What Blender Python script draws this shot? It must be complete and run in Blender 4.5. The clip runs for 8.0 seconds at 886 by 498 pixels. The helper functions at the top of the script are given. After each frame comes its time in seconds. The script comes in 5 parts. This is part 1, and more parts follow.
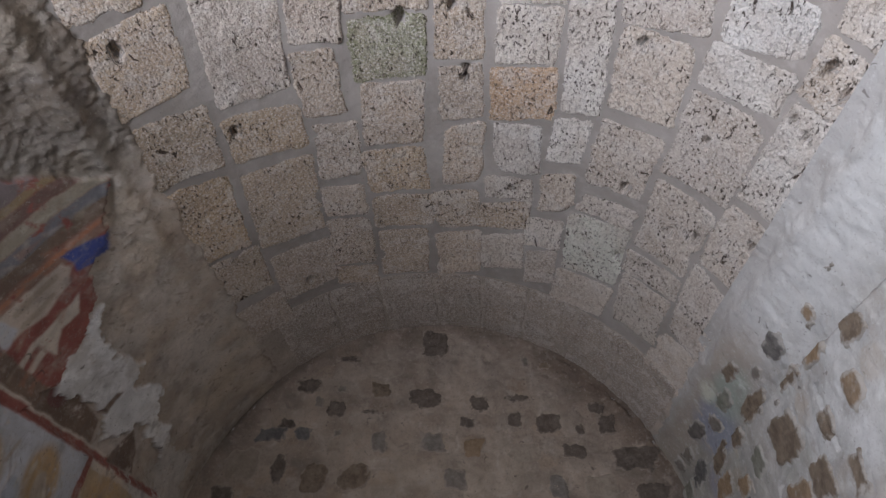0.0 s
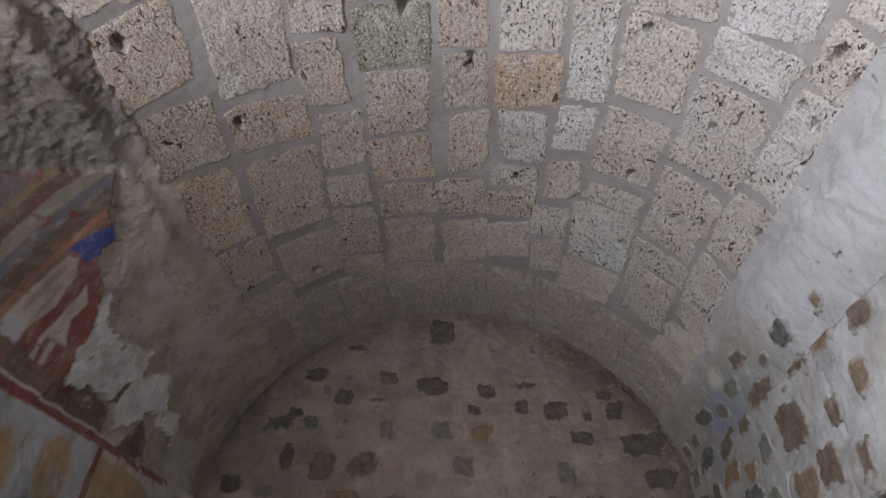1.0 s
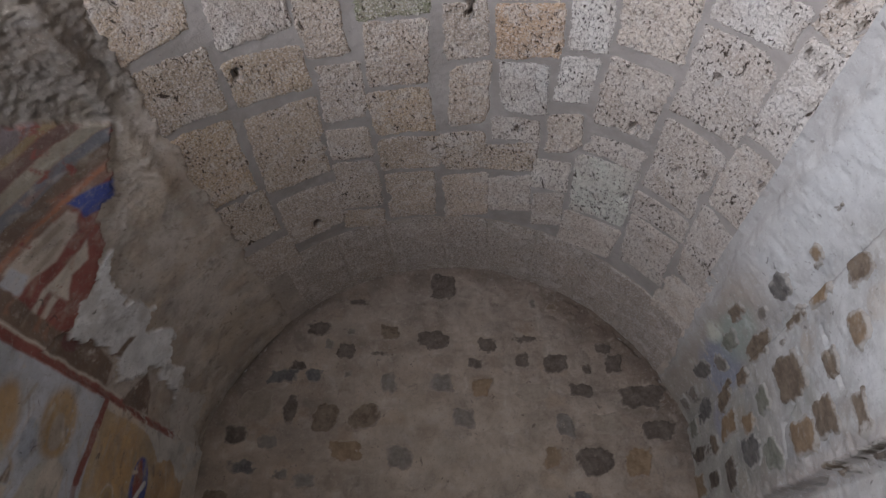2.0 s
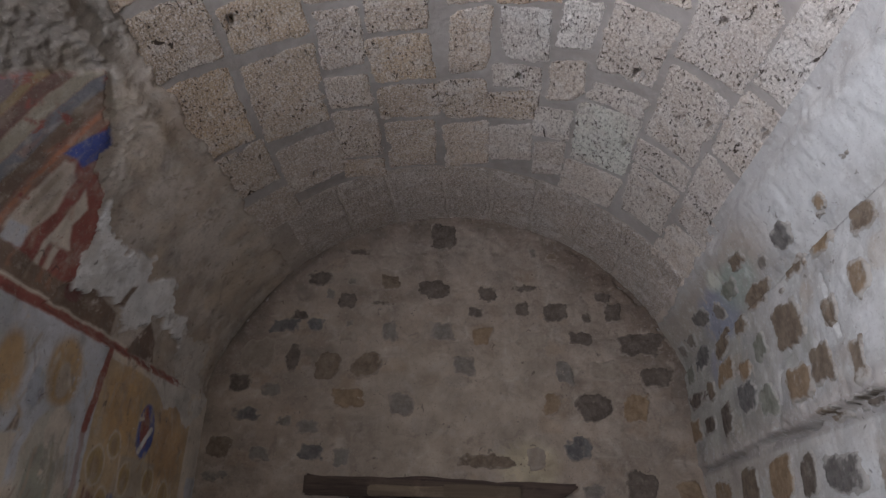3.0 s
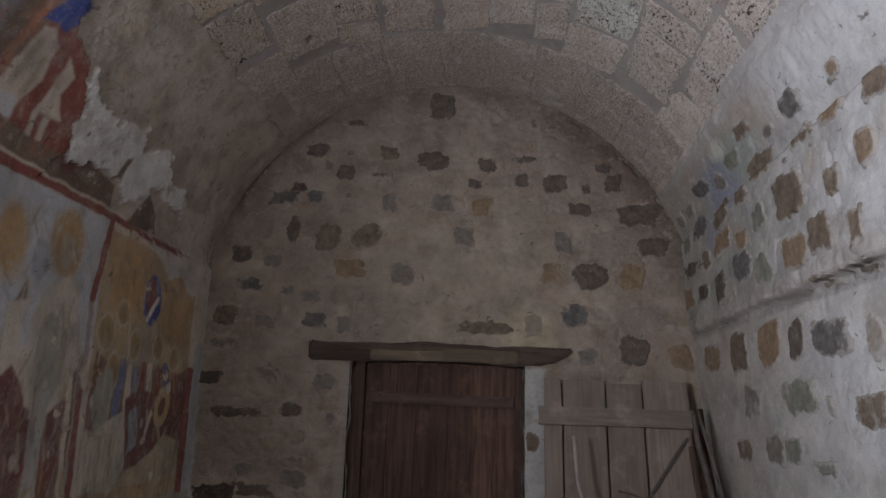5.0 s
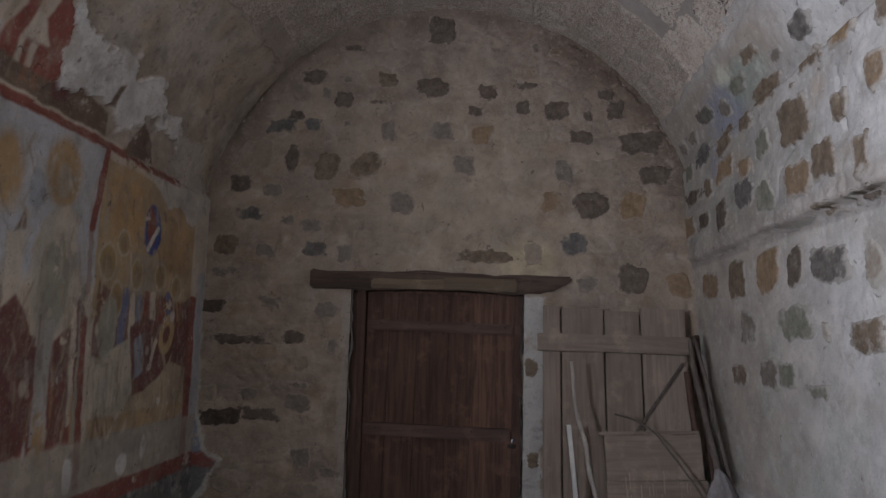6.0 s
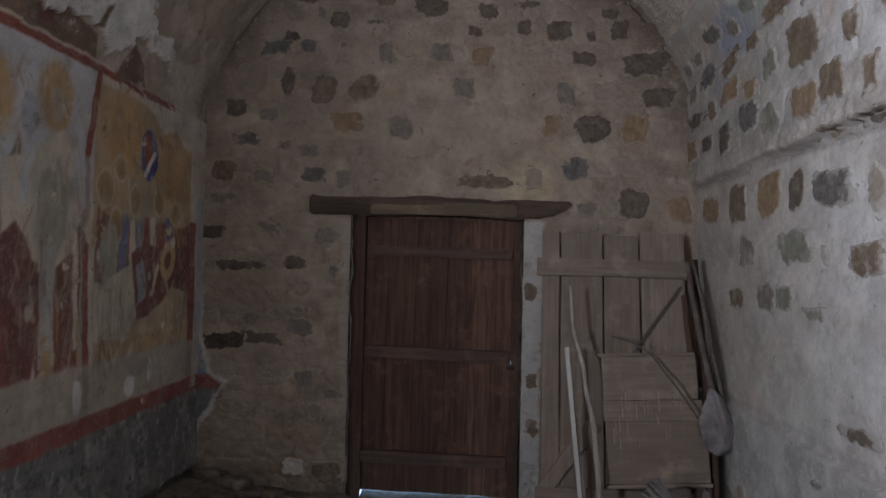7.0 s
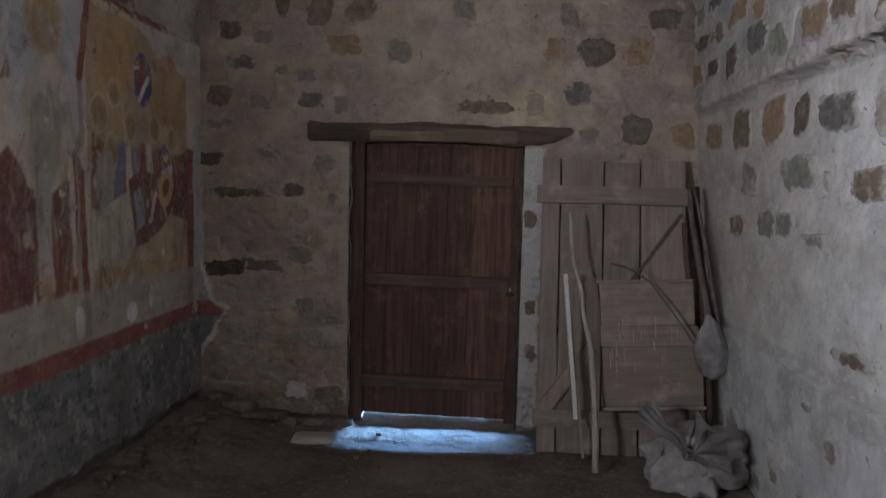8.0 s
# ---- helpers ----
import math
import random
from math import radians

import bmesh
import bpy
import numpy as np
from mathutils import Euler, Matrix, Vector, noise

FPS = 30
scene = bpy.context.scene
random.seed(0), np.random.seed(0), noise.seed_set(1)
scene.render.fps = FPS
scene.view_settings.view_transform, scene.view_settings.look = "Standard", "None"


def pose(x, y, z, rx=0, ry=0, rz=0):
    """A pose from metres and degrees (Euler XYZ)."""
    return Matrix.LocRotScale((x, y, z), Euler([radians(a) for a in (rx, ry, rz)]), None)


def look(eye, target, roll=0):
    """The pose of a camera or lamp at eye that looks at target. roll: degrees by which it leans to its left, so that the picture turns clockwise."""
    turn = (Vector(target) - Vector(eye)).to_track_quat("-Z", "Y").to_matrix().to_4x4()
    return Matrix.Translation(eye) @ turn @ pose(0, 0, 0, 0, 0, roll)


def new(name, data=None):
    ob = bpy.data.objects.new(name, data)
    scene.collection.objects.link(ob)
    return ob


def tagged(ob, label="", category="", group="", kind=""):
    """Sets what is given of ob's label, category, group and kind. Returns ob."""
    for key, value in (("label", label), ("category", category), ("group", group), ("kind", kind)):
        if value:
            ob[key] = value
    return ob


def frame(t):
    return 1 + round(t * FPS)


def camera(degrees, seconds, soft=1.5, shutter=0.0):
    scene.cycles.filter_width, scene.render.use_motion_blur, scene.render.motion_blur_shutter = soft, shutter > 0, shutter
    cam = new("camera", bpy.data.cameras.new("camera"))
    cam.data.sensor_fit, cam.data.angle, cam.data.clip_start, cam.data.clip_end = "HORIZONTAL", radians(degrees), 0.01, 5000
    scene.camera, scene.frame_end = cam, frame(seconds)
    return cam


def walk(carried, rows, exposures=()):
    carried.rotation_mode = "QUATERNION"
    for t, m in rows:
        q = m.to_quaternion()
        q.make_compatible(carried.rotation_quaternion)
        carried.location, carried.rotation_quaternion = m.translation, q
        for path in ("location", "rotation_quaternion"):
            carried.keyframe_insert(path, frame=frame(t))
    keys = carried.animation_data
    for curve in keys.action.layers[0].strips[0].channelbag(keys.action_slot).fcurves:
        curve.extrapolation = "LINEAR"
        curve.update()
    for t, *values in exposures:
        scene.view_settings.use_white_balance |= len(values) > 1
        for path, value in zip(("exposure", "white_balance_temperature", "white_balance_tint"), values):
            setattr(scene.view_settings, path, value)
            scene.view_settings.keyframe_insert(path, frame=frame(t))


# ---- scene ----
cam = camera(65.0, 8.0)
PATH = [
    (0, (0.185, -0.304, 1.545), (0.079, 1.383, 2.614), 2.4),
    (0.5, (0.19, -0.304, 1.548), (0.072, 1.385, 2.614), 2.4),
    (1, (0.189, -0.305, 1.552), (0.064, 1.4, 2.59), 2.3),
    (1.5, (0.197, -0.299, 1.552), (0.067, 1.438, 2.535), 2.3),
    (3, (0.194, -0.288, 1.553), (0.064, 1.542, 2.35), 2.0),
    (3.5, (0.191, -0.283, 1.553), (0.063, 1.583, 2.263), 1.9),
    (4, (0.186, -0.278, 1.553), (0.061, 1.62, 2.171), 1.8),
    (5.5, (0.193, -0.264, 1.548), (0.07, 1.7, 1.907), 1.6),
    (6, (0.192, -0.258, 1.546), (0.071, 1.722, 1.799), 1.5),
    (6.5, (0.19, -0.254, 1.544), (0.072, 1.737, 1.695), 1.4),
    (7, (0.186, -0.25, 1.54), (0.072, 1.746, 1.582), 1.3),
    (7.5, (0.189, -0.247, 1.539), (0.078, 1.748, 1.443), 1.3),
    (8, (0.199, -0.235, 1.527), (0.085, 1.755, 1.366), 1.3),
]
walk(cam, [(t, look(eye, target, roll)) for t, eye, target, roll in PATH], [(0, 0.0, 6500, 17), (8, 0.0, 6500, 17)])

# ---- world and light ----
world = bpy.data.worlds.new("sky")
world.use_nodes = True
scene.world = world
wn = world.node_tree.nodes
sky = wn.new("ShaderNodeTexSky")
sky.sky_type, sky.sun_disc = "NISHITA", False
sky.sun_elevation, sky.sun_rotation = radians(43), radians(256)
wn["Background"].inputs["Strength"].default_value = 0.1
world.node_tree.links.new(sky.outputs[0], wn["Background"].inputs["Color"])

sun = new("sun", bpy.data.lights.new("sun", "SUN"))
sun.data.energy, sun.data.angle, sun.data.color = 3.0, radians(0.5), (1.0, 0.95, 0.88)
sun.matrix_basis = look((-8, -2, 7.6), (0, 0, 0))


def window_light(name, eye, target, width, height, watts, colour):
    """Daylight that comes in through an opening."""
    lamp = new(name, bpy.data.lights.new(name, "AREA"))
    lamp.data.shape, lamp.data.size, lamp.data.size_y = "RECTANGLE", width, height
    lamp.data.energy, lamp.data.color = watts, colour
    lamp.matrix_basis = look(eye, target)
    return lamp


window_light("daylight_window", (-1.80, -0.55, 1.95), (0.0, -0.60, 3.35), 0.62, 0.55, 166.0, (0.83, 0.905, 1.0))
window_light("daylight_window_low", (-1.86, -0.55, 1.58), (1.6, 1.1, 0.6), 0.60, 0.40, 61.0, (0.82, 0.90, 1.0))
window_light("daylight_door", (-0.10, 5.5, 0.03), (-0.02, 4.5, 0.0), 0.96, 0.16, 700.0, (0.24, 0.54, 1.0))

# ---- numbers of the plan ----
CX, CZ, R = -0.10, 2.16, 1.80          # axis and radius of the barrel vault
WEST, EAST = 4.60, -2.80               # end walls
SOUTH = -1.84                          # inner face of the painted wall
SPRING_S = 2.62                        # height at which the painted wall turns into the vault
SPRING_N = 2.74
TH_S, TH_N = 165.1, 19.0               # angles of these two lines on the vault
TH_S_END, TH_N_END = 133.5, 31.3       # the cut blocks lie between these angles
FLOOR = -0.12


def north_x(z):
    """The inner face of the rubble wall, which leans a little."""
    return 1.76 - 0.065 * z


# ---- helpers for noise and meshes ----
def vnoise(x, y, z, seed=0):
    """Smooth value noise in -1..1 for arrays."""
    xi, yi, zi = np.floor(x).astype(np.int64), np.floor(y).astype(np.int64), np.floor(z).astype(np.int64)
    fx, fy, fz = x - xi, y - yi, z - zi
    fx, fy, fz = (f * f * f * (f * (f * 6 - 15) + 10) for f in (fx, fy, fz))

    def h(i, j, k):
        n = (i * 374761393 + j * 668265263 + k * 1274126177 + seed * 974711 + 1013904223) & 0x7FFFFFFF
        n = ((n ^ (n >> 13)) * 1103515245) & 0x7FFFFFFF
        n = ((n ^ (n >> 15)) * 747796405) & 0x7FFFFFFF
        return ((n ^ (n >> 16)) & 0xFFFF) / 32767.5 - 1.0

    out = 0
    for i in (0, 1):
        for j in (0, 1):
            for k in (0, 1):
                w = (fx if i else 1 - fx) * (fy if j else 1 - fy) * (fz if k else 1 - fz)
                out = out + w * h(xi + i, yi + j, zi + k)
    return out


def fbm(x, y, z, scale, octaves=4, seed=0, gain=0.5):
    out, amp, total = 0, 1.0, 0.0
    for o in range(octaves):
        out = out + amp * vnoise(x * scale, y * scale, z * scale, seed + o * 17)
        total += amp
        amp *= gain
        scale *= 2.03
    return out / total


def step(a, b, x):
    t = np.clip((x - a) / (b - a), 0, 1)
    return t * t * (3 - 2 * t)


def cobbles(u, h, cw, ch, seed=0):
    """Uneven cells of stone size: closeness to the cell's edge (0) and a number for each cell."""
    u = u + 0.03 * fbm(u, h, 0 * u, 8, 3, seed + 3)
    h = h + 0.02 * fbm(u, h, 0 * u + 4, 8, 3, seed + 4)
    row = np.floor(h / ch)
    f1, f2, name = np.full(u.shape, 9.0), np.full(u.shape, 9.0), np.zeros(u.shape)
    for j in (-1, 0, 1):
        r = row + j
        shift = 0.5 * (r % 2)
        col = np.floor(u / cw - shift)
        for i in (-1, 0, 1):
            k = col + i
            a = np.sin(k * 127.1 + r * 311.7 + seed) * 43758.5453
            b = np.sin(k * 269.5 + r * 183.3 + seed) * 43758.5453
            a, b = a - np.floor(a), b - np.floor(b)
            d = np.hypot(u / cw - shift - k - 0.5 - 0.6 * (a - 0.5), h / ch - r - 0.5 - 0.5 * (b - 0.5))
            near = d < f1
            f2 = np.where(near, f1, np.minimum(f2, d))
            name = np.where(near, (a * 7.3 + b * 3.1) % 1.0, name)
            f1 = np.where(near, d, f1)
    return f2 - f1, name


class Buffer:
    """Collects grids and boxes into one mesh."""

    def __init__(self):
        self.v, self.f, self.m, self.c, self.n = [], [], [], [], 0

    def grid(self, p, mat=0, colour=None, keep=None, flip=False):
        a, b = p.shape[:2]
        idx = self.n + np.arange(a * b).reshape(a, b)
        q = np.stack([idx[:-1, :-1], idx[1:, :-1], idx[1:, 1:], idx[:-1, 1:]], -1)
        if flip:
            q = q[..., ::-1]
        q = q.reshape(-1, 4) if keep is None else q[keep]
        self.v.append(p.reshape(-1, 3))
        self.f.append(q)
        self.m.append(np.full(len(q), mat))
        if colour is None:
            colour = np.full((a, b, 3), 0.5)
        self.c.append(np.broadcast_to(colour, (a, b, 3)).reshape(-1, 3))
        self.n += a * b

    def box(self, x0, x1, y0, y1, z0, z1, mat=0):
        p = np.array([(x, y, z) for x in (x0, x1) for y in (y0, y1) for z in (z0, z1)], float)
        q = np.array([(0, 1, 3, 2), (4, 6, 7, 5), (0, 4, 5, 1), (2, 3, 7, 6), (0, 2, 6, 4), (1, 5, 7, 3)]) + self.n
        self.v.append(p)
        self.f.append(q)
        self.m.append(np.full(6, mat))
        self.c.append(np.full((8, 3), 0.5))
        self.n += 8

    def mesh(self, name, mats, smooth=True):
        v, f, m, c = (np.concatenate(a) for a in (self.v, self.f, self.m, self.c))
        me = bpy.data.meshes.new(name)
        me.vertices.add(len(v))
        me.vertices.foreach_set("co", v.astype(np.float32).ravel())
        me.loops.add(f.size)
        me.loops.foreach_set("vertex_index", f.astype(np.int32).ravel())
        me.polygons.add(len(f))
        me.polygons.foreach_set("loop_start", np.arange(0, f.size, 4, dtype=np.int32))
        me.polygons.foreach_set("material_index", m.astype(np.int32))
        me.polygons.foreach_set("use_smooth", np.full(len(f), smooth))
        att = me.attributes.new("paint", "FLOAT_COLOR", "POINT")
        att.data.foreach_set("color", np.concatenate([c, np.ones((len(c), 1))], 1).astype(np.float32).ravel())
        for mat in mats:
            me.materials.append(mat)
        me.update(calc_edges=True)
        return me


def link(name, me, parent=None, label=""):
    ob = new(name, me)
    if parent:
        ob.parent = parent
    return tagged(ob, label)


def part(name, bm, material, parent, label=""):
    """Links a bmesh as one mesh object under a thing or under a part."""
    me = bpy.data.meshes.new(name)
    bm.to_mesh(me)
    bm.free()
    me.materials.append(material)
    return link(name, me, parent, label)


def thing(name, m, label, category, group="", kind=""):
    """An Empty at the base of a thing."""
    ob = new(name)
    ob.empty_display_size = 0.1
    ob.matrix_basis = m
    return tagged(ob, label, category, group, kind)


# ---- materials ----
class Nodes:
    """A short way to write node materials."""

    def __init__(self, name, rough=0.9, spec=0.25):
        self.mat = bpy.data.materials.new(name)
        self.mat.use_nodes = True
        self.t = self.mat.node_tree
        self.b = self.t.nodes["Principled BSDF"]
        self.b.inputs["Roughness"].default_value = rough
        self.b.inputs["Specular IOR Level"].default_value = spec
        self.co = self.t.nodes.new("ShaderNodeTexCoord").outputs["Object"]

    def put(self, node, socket, value):
        s = node.inputs[socket]
        if isinstance(value, bpy.types.NodeSocket):
            self.t.links.new(value, s)
        elif isinstance(value, tuple) and len(value) == 3 and s.type == "RGBA":
            s.default_value = (*value, 1)
        else:
            s.default_value = value

    def scaled(self, x, y, z):
        n = self.t.nodes.new("ShaderNodeMapping")
        self.put(n, "Vector", self.co)
        n.inputs["Scale"].default_value = (x, y, z)
        return n.outputs[0]

    def noise(self, scale, detail=5.0, rough=0.6, co=None, distort=0.0):
        n = self.t.nodes.new("ShaderNodeTexNoise")
        self.put(n, "Vector", co or self.co)
        self.put(n, "Scale", scale)
        self.put(n, "Detail", detail)
        self.put(n, "Roughness", rough)
        self.put(n, "Distortion", distort)
        return n.outputs[0]

    def cells(self, scale, co=None, feature="F1"):
        n = self.t.nodes.new("ShaderNodeTexVoronoi")
        n.feature = feature
        self.put(n, "Vector", co or self.co)
        self.put(n, "Scale", scale)
        return n.outputs["Distance"]

    def ramp(self, value, a, b):
        n = self.t.nodes.new("ShaderNodeMapRange")
        n.interpolation_type = "SMOOTHSTEP"
        self.put(n, "Value", value)
        self.put(n, "From Min", a)
        self.put(n, "From Max", b)
        return n.outputs[0]

    def mix(self, fac, a, b, blend="MIX"):
        n = self.t.nodes.new("ShaderNodeMix")
        n.data_type, n.blend_type = "RGBA", blend
        self.put(n, 0, fac)
        self.put(n, 6, a)
        self.put(n, 7, b)
        return n.outputs[2]

    def math(self, op, a, b=0.0):
        n = self.t.nodes.new("ShaderNodeMath")
        n.operation = op
        self.put(n, 0, a)
        self.put(n, 1, b)
        return n.outputs[0]

    def paint(self):
        n = self.t.nodes.new("ShaderNodeAttribute")
        n.attribute_name = "paint"
        return n.outputs["Color"]

    def random(self, island=False):
        if island:
            return self.t.nodes.new("ShaderNodeNewGeometry").outputs["Random Per Island"]
        return self.t.nodes.new("ShaderNodeObjectInfo").outputs["Random"]

    def done(self, colour, height=None, depth=0.004, strength=1.0):
        self.put(self.b, "Base Color", colour)
        if height is not None:
            n = self.t.nodes.new("ShaderNodeBump")
            self.put(n, "Height", height)
            n.inputs["Distance"].default_value = depth
            n.inputs["Strength"].default_value = strength
            self.t.links.new(n.outputs[0], self.b.inputs["Normal"])
        return self.mat


def mat_block(name, pitted, relief):
    """Porous cut tufa: per-block tint, pale crust, clustered pores and stains."""
    n = Nodes(name, 0.95, 0.12)
    tint = n.paint()
    base = n.mix(n.math("MULTIPLY", n.ramp(n.noise(3.5, 5), 0.42, 0.62), 0.5), tint, (0.43, 0.345, 0.275))
    base = n.mix(n.math("MULTIPLY", n.ramp(n.noise(8, 7, 0.7), 0.50, 0.62), 0.5), base, (0.66, 0.61, 0.565))
    base = n.mix(n.math("MULTIPLY", n.ramp(n.noise(90, 4, 0.65), 0.50, 0.60), 0.6), base, (0.78, 0.72, 0.66))
    base = n.mix(n.math("MULTIPLY", n.ramp(n.noise(105, 4, 0.65), 0.46, 0.37), 0.32), base, (0.27, 0.215, 0.17))
    stretch = n.scaled(1.0, 0.5, 1.0)
    patch = n.ramp(n.noise(5.0, 4, 0.6), 0.44, 0.58)
    small = n.ramp(n.noise(80, 3, 0.55, stretch, 0.6), 0.592, 0.625)
    small = n.math("MULTIPLY", small, n.math("ADD", n.math("MULTIPLY", patch, 0.7), 0.3))
    big = n.ramp(n.noise(20, 5, 0.65, stretch, 0.8), 0.650, 0.672)
    pores = n.math("MAXIMUM", small, big)
    base = n.mix(n.math("MULTIPLY", pores, pitted), base, (0.06, 0.043, 0.032))
    grain = n.math("ADD", n.math("MULTIPLY", n.noise(75, 4, 0.65), 1.0), n.math("MULTIPLY", n.noise(34, 4, 0.6, stretch), 1.3))
    height = n.math("SUBTRACT", grain, n.math("MULTIPLY", pores, 1.2))
    return n.done(base, height, relief, 1.0)


def mat_mortar(name, a, b, fine=(0.5, 0.48, 0.45)):
    n = Nodes(name, 0.92, 0.2)
    c = n.mix(n.ramp(n.noise(2.2, 6), 0.35, 0.68), a, b)
    c = n.mix(n.math("MULTIPLY", n.ramp(n.noise(14, 6, 0.7), 0.5, 0.72), 0.4), c, fine)
    c = n.mix(n.math("MULTIPLY", n.ramp(n.noise(55, 4), 0.66, 0.74), 0.5), c, (0.12, 0.105, 0.09))
    h = n.math("ADD", n.math("MULTIPLY", n.noise(24, 6, 0.6), 1.0), n.math("MULTIPLY", n.noise(130, 4), 0.25))
    return n.done(c, h, 0.007, 0.8)


def mat_painted(name, bump=0.005, wear=0.35, pale=(0.44, 0.40, 0.35), dark=(0.22, 0.19, 0.165)):
    """Old plaster: the coat's own colours, worn and stained at several scales."""
    n = Nodes(name, 0.88, 0.2)
    c = n.mix(n.math("MULTIPLY", n.ramp(n.noise(9, 8, 0.75), 0.52, 0.70), wear), n.paint(), pale)
    c = n.mix(n.math("MULTIPLY", n.ramp(n.noise(5, 8, 0.72, None, 0.5), 0.47, 0.32), wear * 1.3), c, dark)
    c = n.mix(n.math("MULTIPLY", n.ramp(n.noise(46, 6, 0.7), 0.55, 0.68), wear), c, pale)
    c = n.mix(n.math("MULTIPLY", n.ramp(n.noise(75, 5, 0.7), 0.44, 0.34), wear), c, dark)
    c = n.mix(n.math("MULTIPLY", n.ramp(n.noise(24, 3, 0.5, None, 1.0), 0.68, 0.73), 0.6), c, (0.085, 0.068, 0.058))
    h = n.math("ADD", n.noise(20, 7, 0.68), n.math("MULTIPLY", n.noise(110, 5, 0.7), 0.35))
    return n.done(c, h, bump, 0.9)


def mat_rubble(name, a, b, film=None):
    n = Nodes("rubble_" + name, 0.9, 0.2)
    c = n.mix(n.ramp(n.noise(16, 7, 0.75), 0.34, 0.66), a, b)
    c = n.mix(n.math("MULTIPLY", n.random(), 0.3), c, (0.17, 0.135, 0.105))
    c = n.mix(n.math("MULTIPLY", n.ramp(n.noise(34, 6, 0.75), 0.54, 0.72), 0.35), c, (0.36, 0.31, 0.255))
    if film:  # lime smeared over the face, laid per stone
        split = n.t.nodes.new("ShaderNodeSeparateColor")
        n.put(split, 0, n.paint())
        torn = n.ramp(n.math("ADD", split.outputs[0], n.math("MULTIPLY", n.math("SUBTRACT", n.noise(30, 7, 0.75), 0.5), 0.9)), 0.26, 0.72)
        c = n.mix(n.math("MULTIPLY", torn, 0.85), c, film)
    h = n.math("ADD", n.noise(30, 8, 0.7), n.math("MULTIPLY", n.noise(9, 3), 1.2))
    return n.done(c, h, 0.012, 0.9)


def mat_wood(name, dark, light, axis="z", grain=1.0, rough=0.8):
    n = Nodes(name, rough, 0.25)
    s = {"x": (2.0, 34, 34), "y": (34, 2.0, 34), "z": (34, 34, 2.0)}[axis]
    co = n.scaled(*s)
    c = n.mix(n.ramp(n.noise(1.0, 8, 0.65, co, 0.4), 0.3, 0.7), dark, light)
    c = n.mix(n.math("MULTIPLY", n.random(), 0.65), c, tuple(v * 0.62 for v in dark))
    c = n.mix(n.math("MULTIPLY", n.ramp(n.noise(5, 6, 0.7), 0.5, 0.72), 0.5), c, tuple(min(1, v * 1.35) for v in light))
    return n.done(c, n.noise(1.6, 8, 0.7, co), 0.003 * grain, 0.8)


def mat_cloth(name, a, b):
    n = Nodes(name, 0.95, 0.15)
    c = n.mix(n.ramp(n.noise(7, 6, 0.65), 0.35, 0.7), a, b)
    c = n.mix(n.math("MULTIPLY", n.ramp(n.noise(23, 5), 0.55, 0.7), 0.4), c, tuple(v * 0.55 for v in a))
    weave = n.noise(420, 2)
    return n.done(c, n.math("ADD", weave, n.math("MULTIPLY", n.noise(25, 6), 2.0)), 0.002, 0.7)


def mat_earth():
    n = Nodes("trodden_earth", 0.97, 0.15)
    c = n.mix(n.ramp(n.noise(1.8, 7, 0.65), 0.35, 0.7), (0.105, 0.083, 0.064), (0.185, 0.152, 0.12))
    c = n.mix(n.math("MULTIPLY", n.ramp(n.noise(27, 7, 0.75), 0.5, 0.7), 0.6), c, (0.27, 0.24, 0.205))
    c = n.mix(n.math("MULTIPLY", n.ramp(n.noise(60, 4), 0.62, 0.7), 0.6), c, (0.05, 0.04, 0.032))
    return n.done(c, n.math("ADD", n.noise(18, 8, 0.7), n.math("MULTIPLY", n.noise(90, 5), 0.4)), 0.02, 0.9)


def mat_plain(name, a, b, scale=12.0, rough=0.8, metal=0.0):
    n = Nodes(name, rough, 0.3)
    n.b.inputs["Metallic"].default_value = metal
    c = n.mix(n.ramp(n.noise(scale, 6), 0.35, 0.68), a, b)
    return n.done(c, n.noise(scale * 6, 5), 0.002, 0.6)


BLOCK = mat_block("porous_tufa", 0.95, 0.017)
BLOCK_WORN = mat_block("limed_tufa", 0.30, 0.012)
VAULT_MORTAR = mat_mortar("vault_mortar", (0.27, 0.24, 0.216), (0.35, 0.316, 0.288), (0.45, 0.41, 0.375))
WEST_MORTAR = mat_painted("smeared_lime_mortar", 0.022, 0.46, (0.42, 0.365, 0.315), (0.17, 0.138, 0.115))
NORTH_MORTAR = mat_painted("white_lime_mortar", 0.010, 0.42, (0.60, 0.595, 0.575), (0.27, 0.24, 0.215))
FRESCO = mat_painted("worn_fresco_plaster", 0.012, 0.38, (0.45, 0.415, 0.365), (0.20, 0.175, 0.16))
PLAIN_WALL = mat_mortar("plain_lime_wall", (0.42, 0.40, 0.37), (0.52, 0.50, 0.47))
HUES = {
    "d": ((0.070, 0.056, 0.046), (0.150, 0.122, 0.100)),
    "b": ((0.088, 0.083, 0.080), (0.168, 0.158, 0.150)),
    "o": ((0.190, 0.125, 0.072), (0.310, 0.220, 0.140)),
    "n": ((0.110, 0.080, 0.056), (0.215, 0.165, 0.120)),
    "t": ((0.240, 0.195, 0.150), (0.330, 0.275, 0.220)),
    "g": ((0.150, 0.130, 0.112), (0.235, 0.208, 0.182)),
    "v": ((0.150, 0.152, 0.122), (0.250, 0.248, 0.205)),
    "w": ((0.42, 0.39, 0.35), (0.50, 0.47, 0.43)),
    "h": ((0.038, 0.029, 0.023), (0.075, 0.058, 0.046)),
}
STONE = {k: mat_rubble(k, *v) for k, v in HUES.items()}
